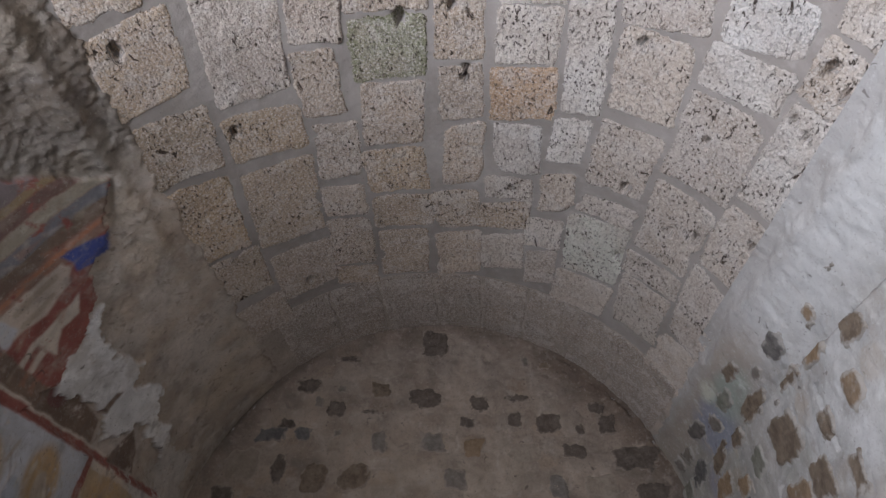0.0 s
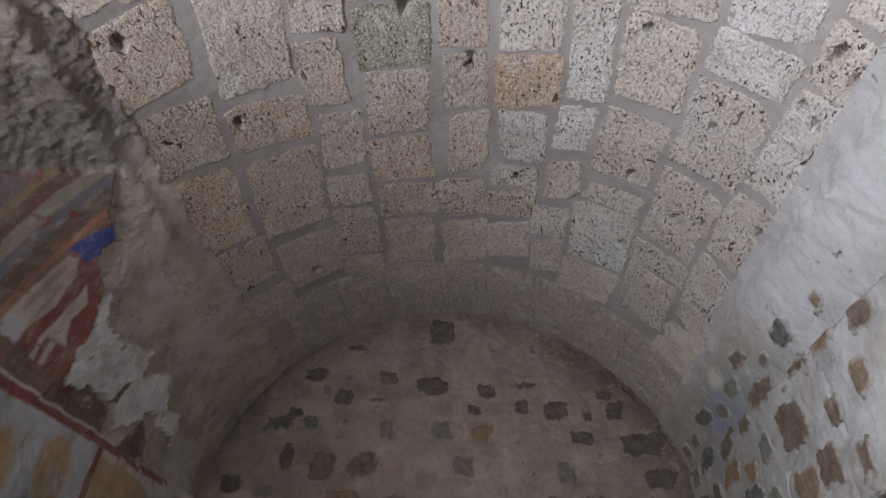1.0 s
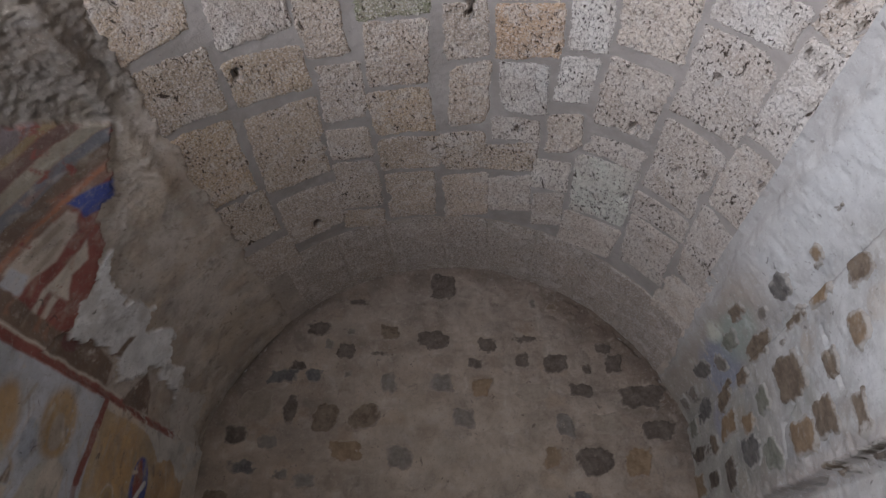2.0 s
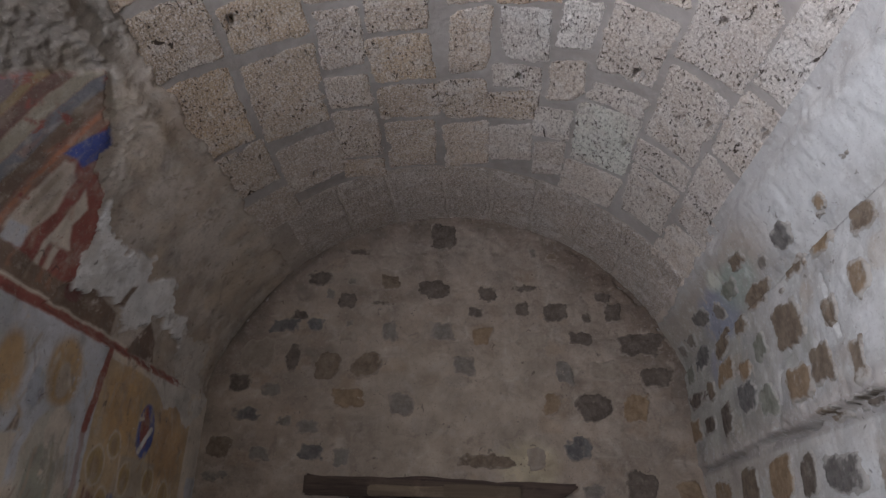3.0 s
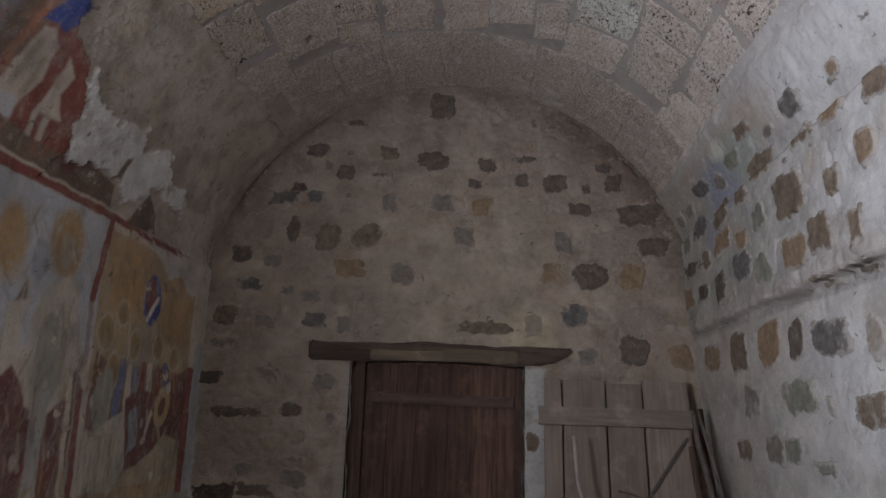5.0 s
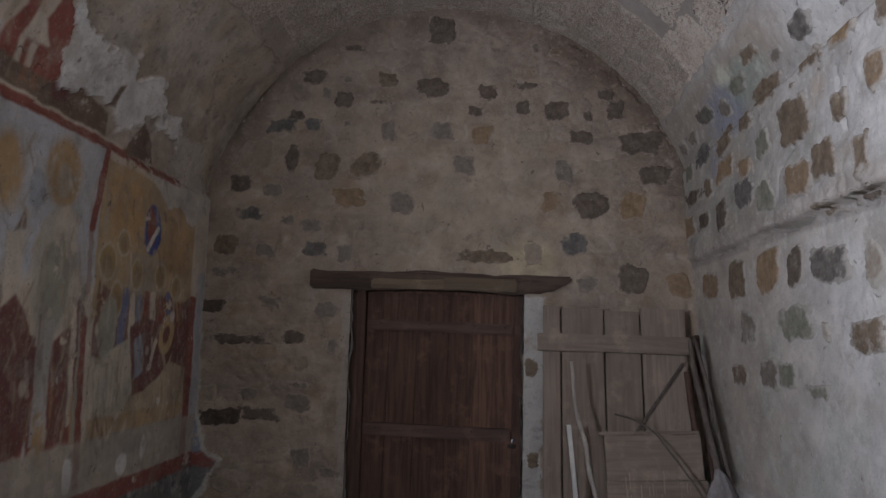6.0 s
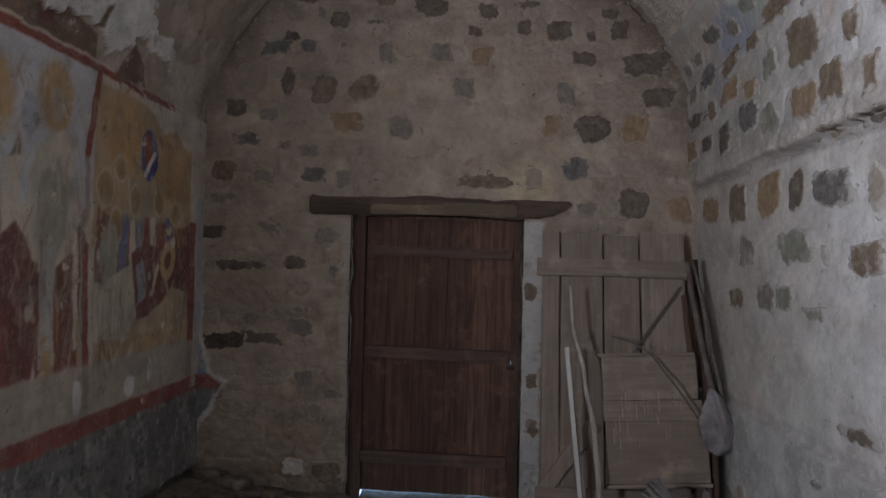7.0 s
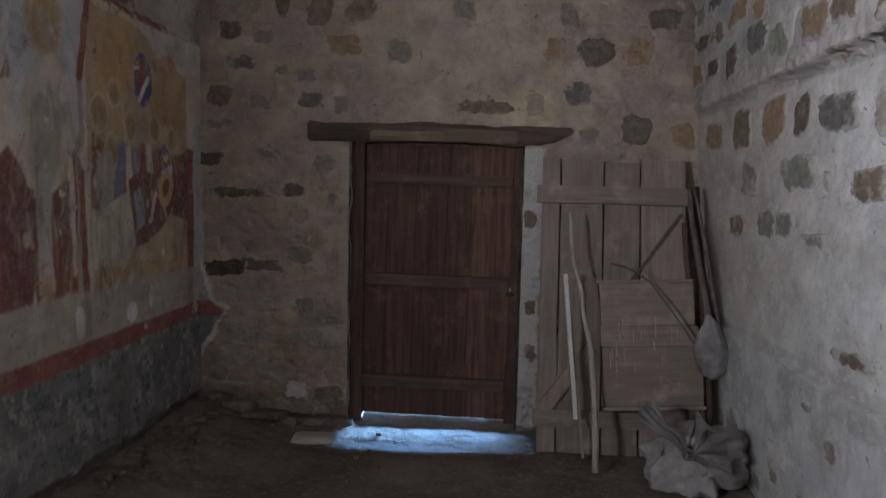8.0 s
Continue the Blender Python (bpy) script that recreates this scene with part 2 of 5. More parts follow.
STONE_WEST = {k: mat_rubble("beige_" + k, *v, (0.325, 0.268, 0.22)) for k, v in HUES.items()}
STONE_NORTH = {k: mat_rubble("white_" + k, *v, (0.40, 0.375, 0.34)) for k, v in HUES.items()}
DOOR_WOOD = mat_wood("stained_door_wood", (0.062, 0.035, 0.025), (0.17, 0.095, 0.066))
DOOR_BATTEN = mat_wood("stained_batten_wood", (0.07, 0.044, 0.036), (0.13, 0.085, 0.068), "x")
FRAME_WOOD = mat_wood("frame_wood", (0.06, 0.034, 0.026), (0.12, 0.075, 0.055))
LINTEL_WOOD = mat_wood("dark_lintel_wood", (0.04, 0.027, 0.02), (0.10, 0.07, 0.054), "x", 2.0)
LINTEL_TAN = mat_wood("pale_lintel_wood", (0.12, 0.088, 0.060), (0.235, 0.178, 0.122), "x", 2.0)
GREY_WOOD = mat_wood("weathered_grey_wood", (0.165, 0.13, 0.104), (0.265, 0.213, 0.174))
GREY_WOOD_X = mat_wood("weathered_grey_wood_across", (0.175, 0.137, 0.11), (0.285, 0.23, 0.188), "x")
PALE_SCRATCH = mat_wood("scraped_wood", (0.25, 0.20, 0.16), (0.34, 0.28, 0.225))
# pale wood, with the light from the door gap added to its colour
LIT_PALE_LATH = mat_wood("lit_pale_lath_wood", (0.50, 0.49, 0.46), (0.66, 0.65, 0.61))
STICK_WOOD = mat_wood("bare_branch_wood", (0.20, 0.175, 0.155), (0.33, 0.30, 0.27))
SACK = mat_cloth("sack_cloth", (0.20, 0.185, 0.18), (0.30, 0.28, 0.265))
BAG = mat_cloth("bag_cloth", (0.15, 0.135, 0.135), (0.25, 0.235, 0.24))
STRAP = mat_cloth("strap_cloth", (0.085, 0.07, 0.062), (0.15, 0.125, 0.11))
EARTH = mat_earth()
IRON = mat_plain("dark_iron", (0.03, 0.027, 0.025), (0.07, 0.055, 0.045), 30, 0.7, 0.6)
ROPE = mat_plain("old_cord", (0.07, 0.06, 0.05), (0.12, 0.10, 0.085), 60)
STONE_FLOOR = {k: mat_rubble("earthy_" + k, tuple(v * 0.62 for v in HUES[k][0]), tuple(v * 0.7 for v in HUES[k][1]), (0.10, 0.08, 0.062)) for k in "ngdt"}
OUTSIDE = mat_plain("outside_ground", (0.07, 0.065, 0.045), (0.11, 0.10, 0.07), 2.0, 0.95)

# ---- floor ----
def floor_z(x, y):
    z = FLOOR + 0.014 * fbm(x, y, 0 * x, 1.3, 4, 5) + 0.008 * fbm(x, y, 0 * x, 9, 3, 6)
    z = z + 0.15 * step(-1.15, -1.8, x) + 0.05 * step(1.2, 1.75, x) * step(3.0, 4.2, y)
    z = z - 0.035 * step(3.9, 4.3, y) * step(-0.9, -0.6, x) * step(0.7, 0.4, x)
    z = z + 0.005 * step(3.8, 4.0, y) * fbm(x, y, 0 * x, 28, 3, 7, 0.8) * 0.35
    return z + 0.02 * step(-0.9, -1.6, x) * fbm(x, y, 0 * x, 14, 3, 9)


def build_floor():
    buf = Buffer()
    for y0, y1, d in ((3.8, 4.9, 0.009), (2.2, 3.8, 0.018), (EAST - 0.3, 2.2, 0.08)):
        x, y = np.meshgrid(np.arange(-2.2, 2.2, d), np.append(np.arange(y0, y1, d), y1), indexing="ij")
        buf.grid(np.stack([x, y, floor_z(x, y)], -1))
    return tagged(link("floor", buf.mesh("floor", [EARTH])), "uneven trodden dark earth floor of the chapel", "floor", kind="structure")


build_floor()
ground = Buffer()
gx, gy = np.meshgrid(np.linspace(-400, 400, 40), np.linspace(-400, 400, 40), indexing="ij")
ground.grid(np.stack([gx, gy, np.full_like(gx, -0.32)], -1))
tagged(link("ground", ground.mesh("ground", [OUTSIDE])), "dry grassy ground outside the chapel", "ground", kind="structure")


# ---- painting on the plaster coats ----
class Coat:
    """Colours of a plaster coat over plan coordinates u (along) and h (up the wall)."""

    def __init__(self, u, h, base, warp=0.012, seed=3):
        self.u = u + warp * fbm(u, h, 0 * u, 9, 4, seed) + 0.35 * warp * fbm(u, h, 0 * u, 40, 3, seed + 5)
        self.h = h + warp * fbm(u, h, 0 * u + 7.3, 9, 4, seed + 1) + 0.35 * warp * fbm(u, h, 0 * u + 2.1, 40, 3, seed + 6)
        self.c = np.empty(u.shape + (3,))
        self.c[:] = base
        self.wear = fbm(u, h, 0 * u + 3.3, 6, 6, seed + 2, 0.65)
        self.fine = fbm(u, h, 0 * u + 5.9, 26, 4, seed + 3, 0.6)

    def lay(self, mask, colour, worn=0.0, depth=1.0):
        """Lays a colour where mask is 1; worn: how much of it has flaked off."""
        if worn:
            mask = mask * (1 - step(0.42 - worn, 0.62 - worn, self.wear + 0.35 * self.fine))
        mask = (mask * depth)[..., None]
        self.c = self.c * (1 - mask) + np.array(colour) * mask
        return mask[..., 0]

    def rect(self, u0, u1, h0, h1, colour, worn=0.0, soft=0.008, depth=1.0):
        d = np.minimum(np.minimum(self.u - u0, u1 - self.u), np.minimum(self.h - h0, h1 - self.h))
        return self.lay(step(-soft, soft, d), colour, worn, depth)

    def oval(self, u, h, ru, rh, colour, worn=0.0, turn=0.0, ring=0.0, depth=1.0, soft=0.008):
        c, s = math.cos(radians(turn)), math.sin(radians(turn))
        a, b = (self.u - u) * c + (self.h - h) * s, -(self.u - u) * s + (self.h - h) * c
        d = (1 - np.sqrt((a / ru) ** 2 + (b / rh) ** 2)) * min(ru, rh)
        m = step(-soft, soft, d)
        if ring:
            m = m * step(ring + soft, ring - soft, d)
        return self.lay(m, colour, worn, depth)

    def line(self, u0, h0, u1, h1, width, colour, worn=0.0, depth=1.0):
        du, dh = u1 - u0, h1 - h0
        t = np.clip(((self.u - u0) * du + (self.h - h0) * dh) / (du * du + dh * dh), 0, 1)
        d = np.hypot(self.u - u0 - t * du, self.h - h0 - t * dh)
        return self.lay(step(width / 2 + 0.006, width / 2 - 0.006, d), colour, worn, depth)

    def inside(self, points, soft=0.01, ragged=0.0):
        """A mask for a polygon, with a torn edge if wanted."""
        d = np.full(self.u.shape, 1e9)
        odd = np.zeros(self.u.shape, bool)
        for (a, b), (c, e) in zip(points, points[1:] + points[:1]):
            t = np.clip(((self.u - a) * (c - a) + (self.h - b) * (e - b)) / ((c - a) ** 2 + (e - b) ** 2), 0, 1)
            d = np.minimum(d, np.hypot(self.u - a - t * (c - a), self.h - b - t * (e - b)))
            if b != e:
                odd ^= ((b > self.h) != (e > self.h)) & (self.u < (c - a) * (self.h - b) / (e - b) + a)
        return step(-soft, soft, np.where(odd, d, -d) + ragged * (self.wear + 0.6 * self.fine))

    def patch(self, points, colour, worn=0.0, depth=1.0):
        return self.lay(self.inside(points), colour, worn, depth)


RED, MAROON, OCHRE, CREAM = (0.235, 0.085, 0.068), (0.165, 0.078, 0.068), (0.40, 0.275, 0.15), (0.50, 0.44, 0.37)
PALE_BLUE, BLUE, DADO, LIME = (0.43, 0.44, 0.465), (0.065, 0.09, 0.27), (0.145, 0.147, 0.148), (0.60, 0.59, 0.575)
GREY, OLIVE, UMBER, ORANGE = (0.30, 0.275, 0.25), (0.31, 0.285, 0.22), (0.17, 0.12, 0.09), (0.36, 0.165, 0.10)
SAGE, TAN, SLATE = (0.30, 0.295, 0.245), (0.36, 0.30, 0.235), (0.20, 0.225, 0.28)


# ---- wall_south: fresco on the lower wall and the haunch of the vault ----
def south_surface(y, s, lift):
    """Point of the painted wall: s goes up the wall and on round the vault."""
    th = np.radians(TH_S) - np.maximum(s - SPRING_S, 0) / R
    x = np.where(s < SPRING_S, SOUTH + lift, CX + (R - lift) * np.cos(th))
    z = np.where(s < SPRING_S, s, CZ + (R - lift) * np.sin(th))
    return np.stack([x, y, z], -1)


def paint_south(c):
    u, h = c.u, c.h
    # bare mortar of the haunch, with brown and grey clouds
    c.lay(step(-0.2, 0.35, c.wear), (0.46, 0.41, 0.36), 0, 0.7)
    c.lay(step(0.1, -0.5, c.wear), (0.36, 0.285, 0.22), 0, 0.7)
    c.lay(step(0.05, 0.4, fbm(u, h, 0 * u, 3.2, 4, 71)), (0.44, 0.365, 0.285), 0.1, 0.7)
    c.lay(step(0.25, 0.5, c.fine), (0.16, 0.125, 0.10), 0, 0.6)
    lower = step(2.50, 2.48, h)
    c.lay(lower, CREAM)
    # upper panel with bands of an arched picture
    upper = c.inside([(1.2, 2.50), (2.55, 2.50), (2.72, 2.70), (2.66, 2.95), (2.55, 3.10), (2.38, 3.16), (2.30, 3.30), (1.99, 3.46), (1.84, 3.32), (1.70, 3.14), (1.2, 3.0)], 0.006, 0.03)
    c.lay(upper, RED)

    def stripe(a, b, colour, worn=0.15):
        q = u + (3.1 - h) * 0.06
        c.lay(upper * step(a - 0.008, a + 0.008, q) * step(b + 0.008, b - 0.008, q), colour, worn)

    stripe(2.12, 2.22, (0.24, 0.15, 0.115))
    stripe(2.135, 2.165, ORANGE, 0.2)
    stripe(2.03, 2.12, UMBER, 0.1)
    stripe(1.97, 2.04, (0.165, 0.165, 0.18), 0.12)
    stripe(1.89, 1.97, (0.29, 0.255, 0.20), 0.05)
    stripe(1.82, 1.89, (0.15, 0.095, 0.08), 0.08)
    stripe(1.775, 1.82, (0.24, 0.18, 0.105), 0.15)
    stripe(1.00, 1.78, (0.18, 0.15, 0.15), 0.15)
    c.patch([(2.17, 3.12), (2.20, 3.24), (2.28, 3.35), (2.37, 3.29), (2.35, 3.20), (2.31, 3.13), (2.24, 3.14)], BLUE, 0.06)
    c.lay(c.inside([(2.16, 2.72), (2.30, 2.74), (2.36, 2.90), (2.34, 3.06), (2.26, 3.12), (2.20, 3.10)]), CREAM, 0.12, 0.85)
    c.line(2.22, 2.82, 2.24, 3.04, 0.035, TAN, 0.1)
    c.line(2.30, 2.80, 2.31, 2.98, 0.03, TAN, 0.1)
    c.patch([(2.17, 2.66), (2.30, 2.68), (2.29, 2.78), (2.18, 2.76)], PALE_BLUE, 0.15)
    # a pale lozenge over two short bars
    c.patch([(2.42, 3.06), (2.52, 3.00), (2.50, 2.90), (2.57, 2.80), (2.41, 2.77), (2.43, 2.90)], CREAM, 0.05)
    c.rect(2.405, 2.44, 2.66, 2.78, CREAM, 0.05)
    c.rect(2.475, 2.51, 2.66, 2.78, CREAM, 0.05)
    c.patch([(2.0, 2.52), (3.22, 2.52), (3.18, 2.68), (2.90, 2.72), (2.62, 2.66), (2.0, 2.68)], UMBER, 0.1)
    c.oval(2.78, 2.65, 0.07, 0.05, MAROON, 0.1)
    # white lime where the paint has gone
    lime = c.inside([(2.62, 3.08), (2.76, 3.02), (2.96, 2.95), (3.20, 3.06), (3.26, 2.93), (3.52, 3.03), (3.64, 2.90), (3.92, 2.84), (3.98, 2.70), (3.70, 2.76), (3.56, 2.80), (3.42, 2.70), (3.28, 2.60), (3.16, 2.72), (2.98, 2.74), (2.74, 2.66), (2.66, 2.80), (2.68, 2.94)], 0.006, 0.075)
    c.lay(lime, LIME, 0.06)
    c.lay(lime * step(0.1, 0.45, fbm(u, h, 0 * u, 7, 5, 73, 0.65)), (0.42, 0.40, 0.375), 0.05, 0.7)
    c.lay(c.inside([(3.86, 2.84), (4.05, 2.83), (4.34, 2.83), (4.44, 2.62), (4.52, 2.40), (4.36, 2.30), (4.10, 2.40), (4.06, 2.60)], 0.008, 0.07), (0.45, 0.42, 0.385), 0.12, 0.85)
    c.lay(c.inside([(3.16, 2.84), (3.20, 2.86), (3.18, 2.72), (3.13, 2.70)]), UMBER, 0.1)
    c.patch([(3.40, 2.52), (3.74, 2.54), (3.70, 2.66), (3.55, 2.74)], (0.16, 0.115, 0.09), 0.05)
    # left scene: pale ground above, dark red below
    c.lay(lower * step(3.20, 3.18, u) * step(1.72, 1.80, h), PALE_BLUE, 0.08)
    c.patch([(1.0, 0.96), (3.15, 1.0), (3.16, 1.62), (3.08, 1.70), (3.0, 1.55), (2.9, 1.48), (2.74, 1.46), (2.66, 1.62), (2.56, 1.72), (1.0, 1.66)], MAROON, 0.08)
    c.rect(1.0, 3.16, 0.98, 1.30, RED, 0.14, depth=0.7)
    c.oval(2.86, 2.27, 0.135, 0.17, OCHRE, 0.16, soft=0.03)
    c.oval(2.86, 2.23, 0.06, 0.09, TAN, 0.03)
    c.oval(2.46, 2.20, 0.10, 0.17, OCHRE, 0.18, soft=0.03)
    c.oval(2.67, 2.16, 0.06, 0.09, SLATE, 0.2, depth=0.5)
    c.oval(2.85, 1.80, 0.175, 0.29, (0.43, 0.40, 0.34), 0.08)
    c.oval(2.85, 1.74, 0.12, 0.21, SAGE, 0.05)
    c.oval(2.92, 2.00, 0.10, 0.12, CREAM, 0.15)
    c.line(2.79, 1.92, 2.74, 1.62, 0.022, TAN, 0.1)
    c.line(2.90, 1.95, 2.96, 1.62, 0.022, OLIVE, 0.1)
    c.rect(2.78, 2.89, 1.02, 1.58, (0.38, 0.37, 0.355), 0.04)
    c.rect(2.80, 2.87, 0.92, 1.16, OCHRE, 0.2)
    c.line(3.06, 1.10, 3.02, 1.82, 0.06, CREAM, 0.15)
    c.line(3.12, 1.00, 3.10, 1.75, 0.04, SAGE, 0.15)
    c.patch([(2.50, 1.94), (2.62, 1.96), (2.60, 1.70), (2.50, 1.62)], CREAM, 0.1)
    c.patch([(2.54, 1.95), (2.62, 1.97), (2.60, 2.06)], UMBER, 0.05)
    c.patch([(2.56, 1.56), (2.76, 1.50), (2.76, 1.02), (2.56, 1.00)], MAROON, 0.05, 0.85)
    c.patch([(2.91, 1.46), (3.02, 1.56), (3.06, 1.02), (2.91, 1.02)], MAROON, 0.05, 0.85)
    # right scene on ochre
    c.rect(3.18, 4.36, 1.60, 2.44, (0.40, 0.30, 0.19), 0.03)
    c.oval(3.48, 2.22, 0.22, 0.22, (0.42, 0.27, 0.13), 0.1, 0, 0, 0.8, 0.08)
    c.oval(4.10, 2.10, 0.22, 0.26, (0.40, 0.26, 0.14), 0.1, 0, 0, 0.8, 0.08)
    c.rect(3.26, 4.36, 0.98, 1.64, (0.40, 0.33, 0.235), 0.04)
    c.rect(3.26, 4.36, 1.40, 1.74, MAROON, 0.16, 0.03, 0.75)
    c.patch([(3.22, 1.40), (3.66, 1.42), (3.58, 1.62), (3.40, 1.72), (3.22, 1.80)], MAROON, 0.12, 0.85)
    c.patch([(3.90, 1.42), (4.10, 1.36), (4.40, 1.30), (4.40, 1.78), (4.20, 1.72), (4.02, 1.78), (3.92, 1.66)], MAROON, 0.08)
    c.oval(3.77, 2.14, 0.105, 0.155, BLUE, 0.06)
    c.oval(3.76, 2.16, 0.055, 0.12, RED, 0.08, 6)
    c.line(3.73, 2.02, 3.84, 2.16, 0.035, LIME, 0.08)
    c.patch([(3.55, 1.98), (3.98, 1.98), (3.94, 1.76), (3.50, 1.74)], (0.30, 0.265, 0.22), 0.08, 0.7)
    for a, b, r, q in ((3.30, 1.90, 0.09, 0.11), (3.45, 2.02, 0.07, 0.08), (3.62, 1.86, 0.075, 0.095), (3.92, 1.87, 0.075, 0.095), (4.14, 1.82, 0.07, 0.09), (3.42, 1.70, 0.075, 0.11), (4.06, 1.46, 0.09, 0.14)):
        c.oval(a, b, r, q, (0.33, 0.24, 0.12), 0.05)
        c.oval(a, b, r, q, CREAM, 0.25, 0, 0.014, 0.7)
        c.oval(a, b - 0.01, r * 0.5, q * 0.55, (0.25, 0.18, 0.12), 0.25, depth=0.7)
    for a, b, d, q, col in ((3.52, 1.74, 3.50, 1.44, (0.15, 0.17, 0.28)), (3.60, 1.72, 3.62, 1.42, CREAM), (3.68, 1.72, 3.70, 1.46, SLATE), (3.76, 1.74, 3.74, 1.44, RED), (3.84, 1.74, 3.88, 1.44, CREAM), (4.04, 1.75, 4.06, 1.64, (0.13, 0.15, 0.28)), (3.95, 1.72, 3.95, 1.48, RED)):
        c.line(a, b, d, q, 0.07, col, 0.12)
    c.oval(3.36, 1.55, 0.10, 0.17, SAGE, 0.06)
    c.patch([(3.20, 1.22), (3.24, 1.34), (3.38, 1.42), (3.58, 1.49), (3.65, 1.55), (3.67, 1.20), (3.56, 1.06), (3.34, 1.00), (3.22, 1.08)], (0.46, 0.415, 0.34), 0.03)
    for k in range(7):  # folds of the pale drapery
        c.line(3.26 + 0.05 * k, 1.30 + 0.03 * k, 3.30 + 0.035 * k, 1.04 + 0.012 * k, 0.012, TAN, 0.12, 0.6)
    c.line(3.36, 1.28, 3.40, 1.08, 0.015, TAN, 0.1)
    c.line(3.50, 1.36, 3.52, 1.10, 0.015, TAN, 0.1)
    c.patch([(3.60, 1.56), (3.74, 1.62), (3.92, 1.60), (4.10, 1.62), (4.20, 1.56), (4.16, 1.42), (4.02, 1.28), (3.82, 1.19), (3.67, 1.17)], MAROON, 0.05)
    c.patch([(3.67, 1.50), (3.78, 1.53), (3.79, 1.30), (3.68, 1.26)], (0.24, 0.27, 0.33), 0.08)
    c.line(3.88, 1.36, 3.93, 1.48, 0.035, CREAM, 0.05)
    c.oval(4.06, 1.52, 0.09, 0.13, (0.42, 0.31, 0.17), 0.06, -20, 0.05)
    c.line(4.02, 1.42, 4.10, 1.20, 0.03, (0.40, 0.33, 0.24), 0.1, 0.8)
    c.rect(3.24, 4.36, 0.98, 1.08, OCHRE, 0.1, depth=0.7)
    c.rect(3.24, 4.36, 0.84, 0.99, (0.27, 0.27, 0.27), 0.15, depth=0.7)
    # loose brushwork, half worn away
    rng = random.Random(5)
    for k in range(330):
        a, b = rng.uniform(2.45, 4.32), rng.uniform(0.98, 2.40)
        col = rng.choice((CREAM, TAN, UMBER, SAGE, OCHRE, (0.30, 0.23, 0.16), (0.42, 0.36, 0.28), MAROON if b < 1.75 else TAN))
        q = rng.uniform(0.05, 0.22) * (0.6 if b > 2.0 else 1.0)
        c.line(a, b, a + rng.uniform(-0.05, 0.05), b - q, rng.uniform(0.006, 0.028), col, 0.14, rng.uniform(0.2, 0.6))
    for k in range(46):  # flakes of bare lime along the worn base
        a, b = rng.uniform(2.3, 4.4), rng.uniform(0.74, 1.02) + (rng.uniform(0, 1.2) if k > 32 else 0)
        c.oval(a, b, rng.uniform(0.008, 0.03), rng.uniform(0.012, 0.05), rng.choice((LIME, CREAM, (0.42, 0.40, 0.37))), 0.2, rng.uniform(-40, 40), 0, 0.7)
    for k in range(40):
        a, b = rng.uniform(1.9, 2.6), rng.uniform(2.55, 3.3)
        c.lay(upper * c.inside([(a, b), (a + rng.uniform(0.02, 0.05), b + 0.01), (a + rng.uniform(-0.02, 0.06), b + rng.uniform(0.06, 0.16))]), rng.choice((CREAM, TAN, UMBER, ORANGE, OLIVE)), 0.15, rng.uniform(0.2, 0.5))
    c.lay(c.inside([(3.72, 2.44), (3.95, 2.30), (4.12, 2.34), (4.28, 2.24), (4.50, 2.36), (4.60, 2.52), (3.70, 2.52)], 0.006, 0.03), (0.47, 0.445, 0.41), 0.08)
    # frames of the scenes
    c.line(3.215, 2.50, 3.165, 2.27, 0.055, RED, 0.03)
    c.line(3.165, 2.27, 3.13, 2.06, 0.05, RED, 0.08)
    c.line(3.13, 2.06, 3.12, 1.60, 0.04, RED, 0.22, 0.5)
    c.line(3.12, 1.60, 3.18, 0.78, 0.05, RED, 0.05)
    c.rect(4.36, 4.46, 0.70, 1.78, RED, 0.06)
    c.rect(4.46, 4.60, 0.70, 1.95, (0.40, 0.40, 0.42), 0.1)
    c.rect(1.0, 3.42, 2.485, 2.545, RED, 0.06)
    c.rect(3.40, 4.15, 2.475, 2.525, RED, 0.20)
    c.rect(1.0, 3.40, 2.540, 2.556, CREAM, 0.12)
    # worn base of the scenes, red line and dark dado
    c.rect(1.0, 4.6, 0.72, 0.98, (0.36, 0.32, 0.27), 0.12, depth=0.75)
    c.oval(3.10, 0.84, 0.04, 0.09, LIME, 0.1)
    c.oval(3.62, 0.80, 0.06, 0.06, LIME, 0.1)
    c.oval(3.86, 0.86, 0.03, 0.07, LIME, 0.1)
    c.lay(step(0.66, 0.64, h), DADO)
    c.lay(step(0.64, 0.62, h) * step(-0.05, 0.35, c.wear), (0.24, 0.24, 0.228), 0.1, 0.8)
    c.lay(step(0.64, 0.62, h) * step(0.18, 0.32, fbm(u, h * 0.6, 0 * u + 6.0, 19, 4, 80, 0.7)), (0.33, 0.325, 0.305), 0.1, 0.7)
    c.lay(step(0.64, 0.62, h) * step(0.15, 0.4, c.fine), (0.055, 0.055, 0.062), 0, 0.6)
    c.lay(step(0.60, 0.30, h) * step(-0.1, -0.5, c.wear), (0.17, 0.165, 0.15), 0, 0.8)
    c.rect(1.0, 4.6, 0.625, 0.725, RED, 0.05)
    foot = step(0.10, 0.06, h + 0.06 * c.wear)
    c.lay(foot, (0.10, 0.085, 0.07))
    cloud = fbm(u, h, 0 * u + 1.7, 5, 6, 77, 0.65)[..., None]
    c.lay(step(0.12, 0.5, fbm(u, h, 0 * u + 8.1, 11, 5, 78, 0.7)) * step(0.62, 0.70, h), (0.38, 0.34, 0.29), 0.05, 0.28)
    c.lay(step(0.15, 0.5, fbm(u, h * 0.3, 0 * u + 4.4, 16, 4, 79, 0.7)) * lower, (0.24, 0.20, 0.165), 0.1, 0.35)
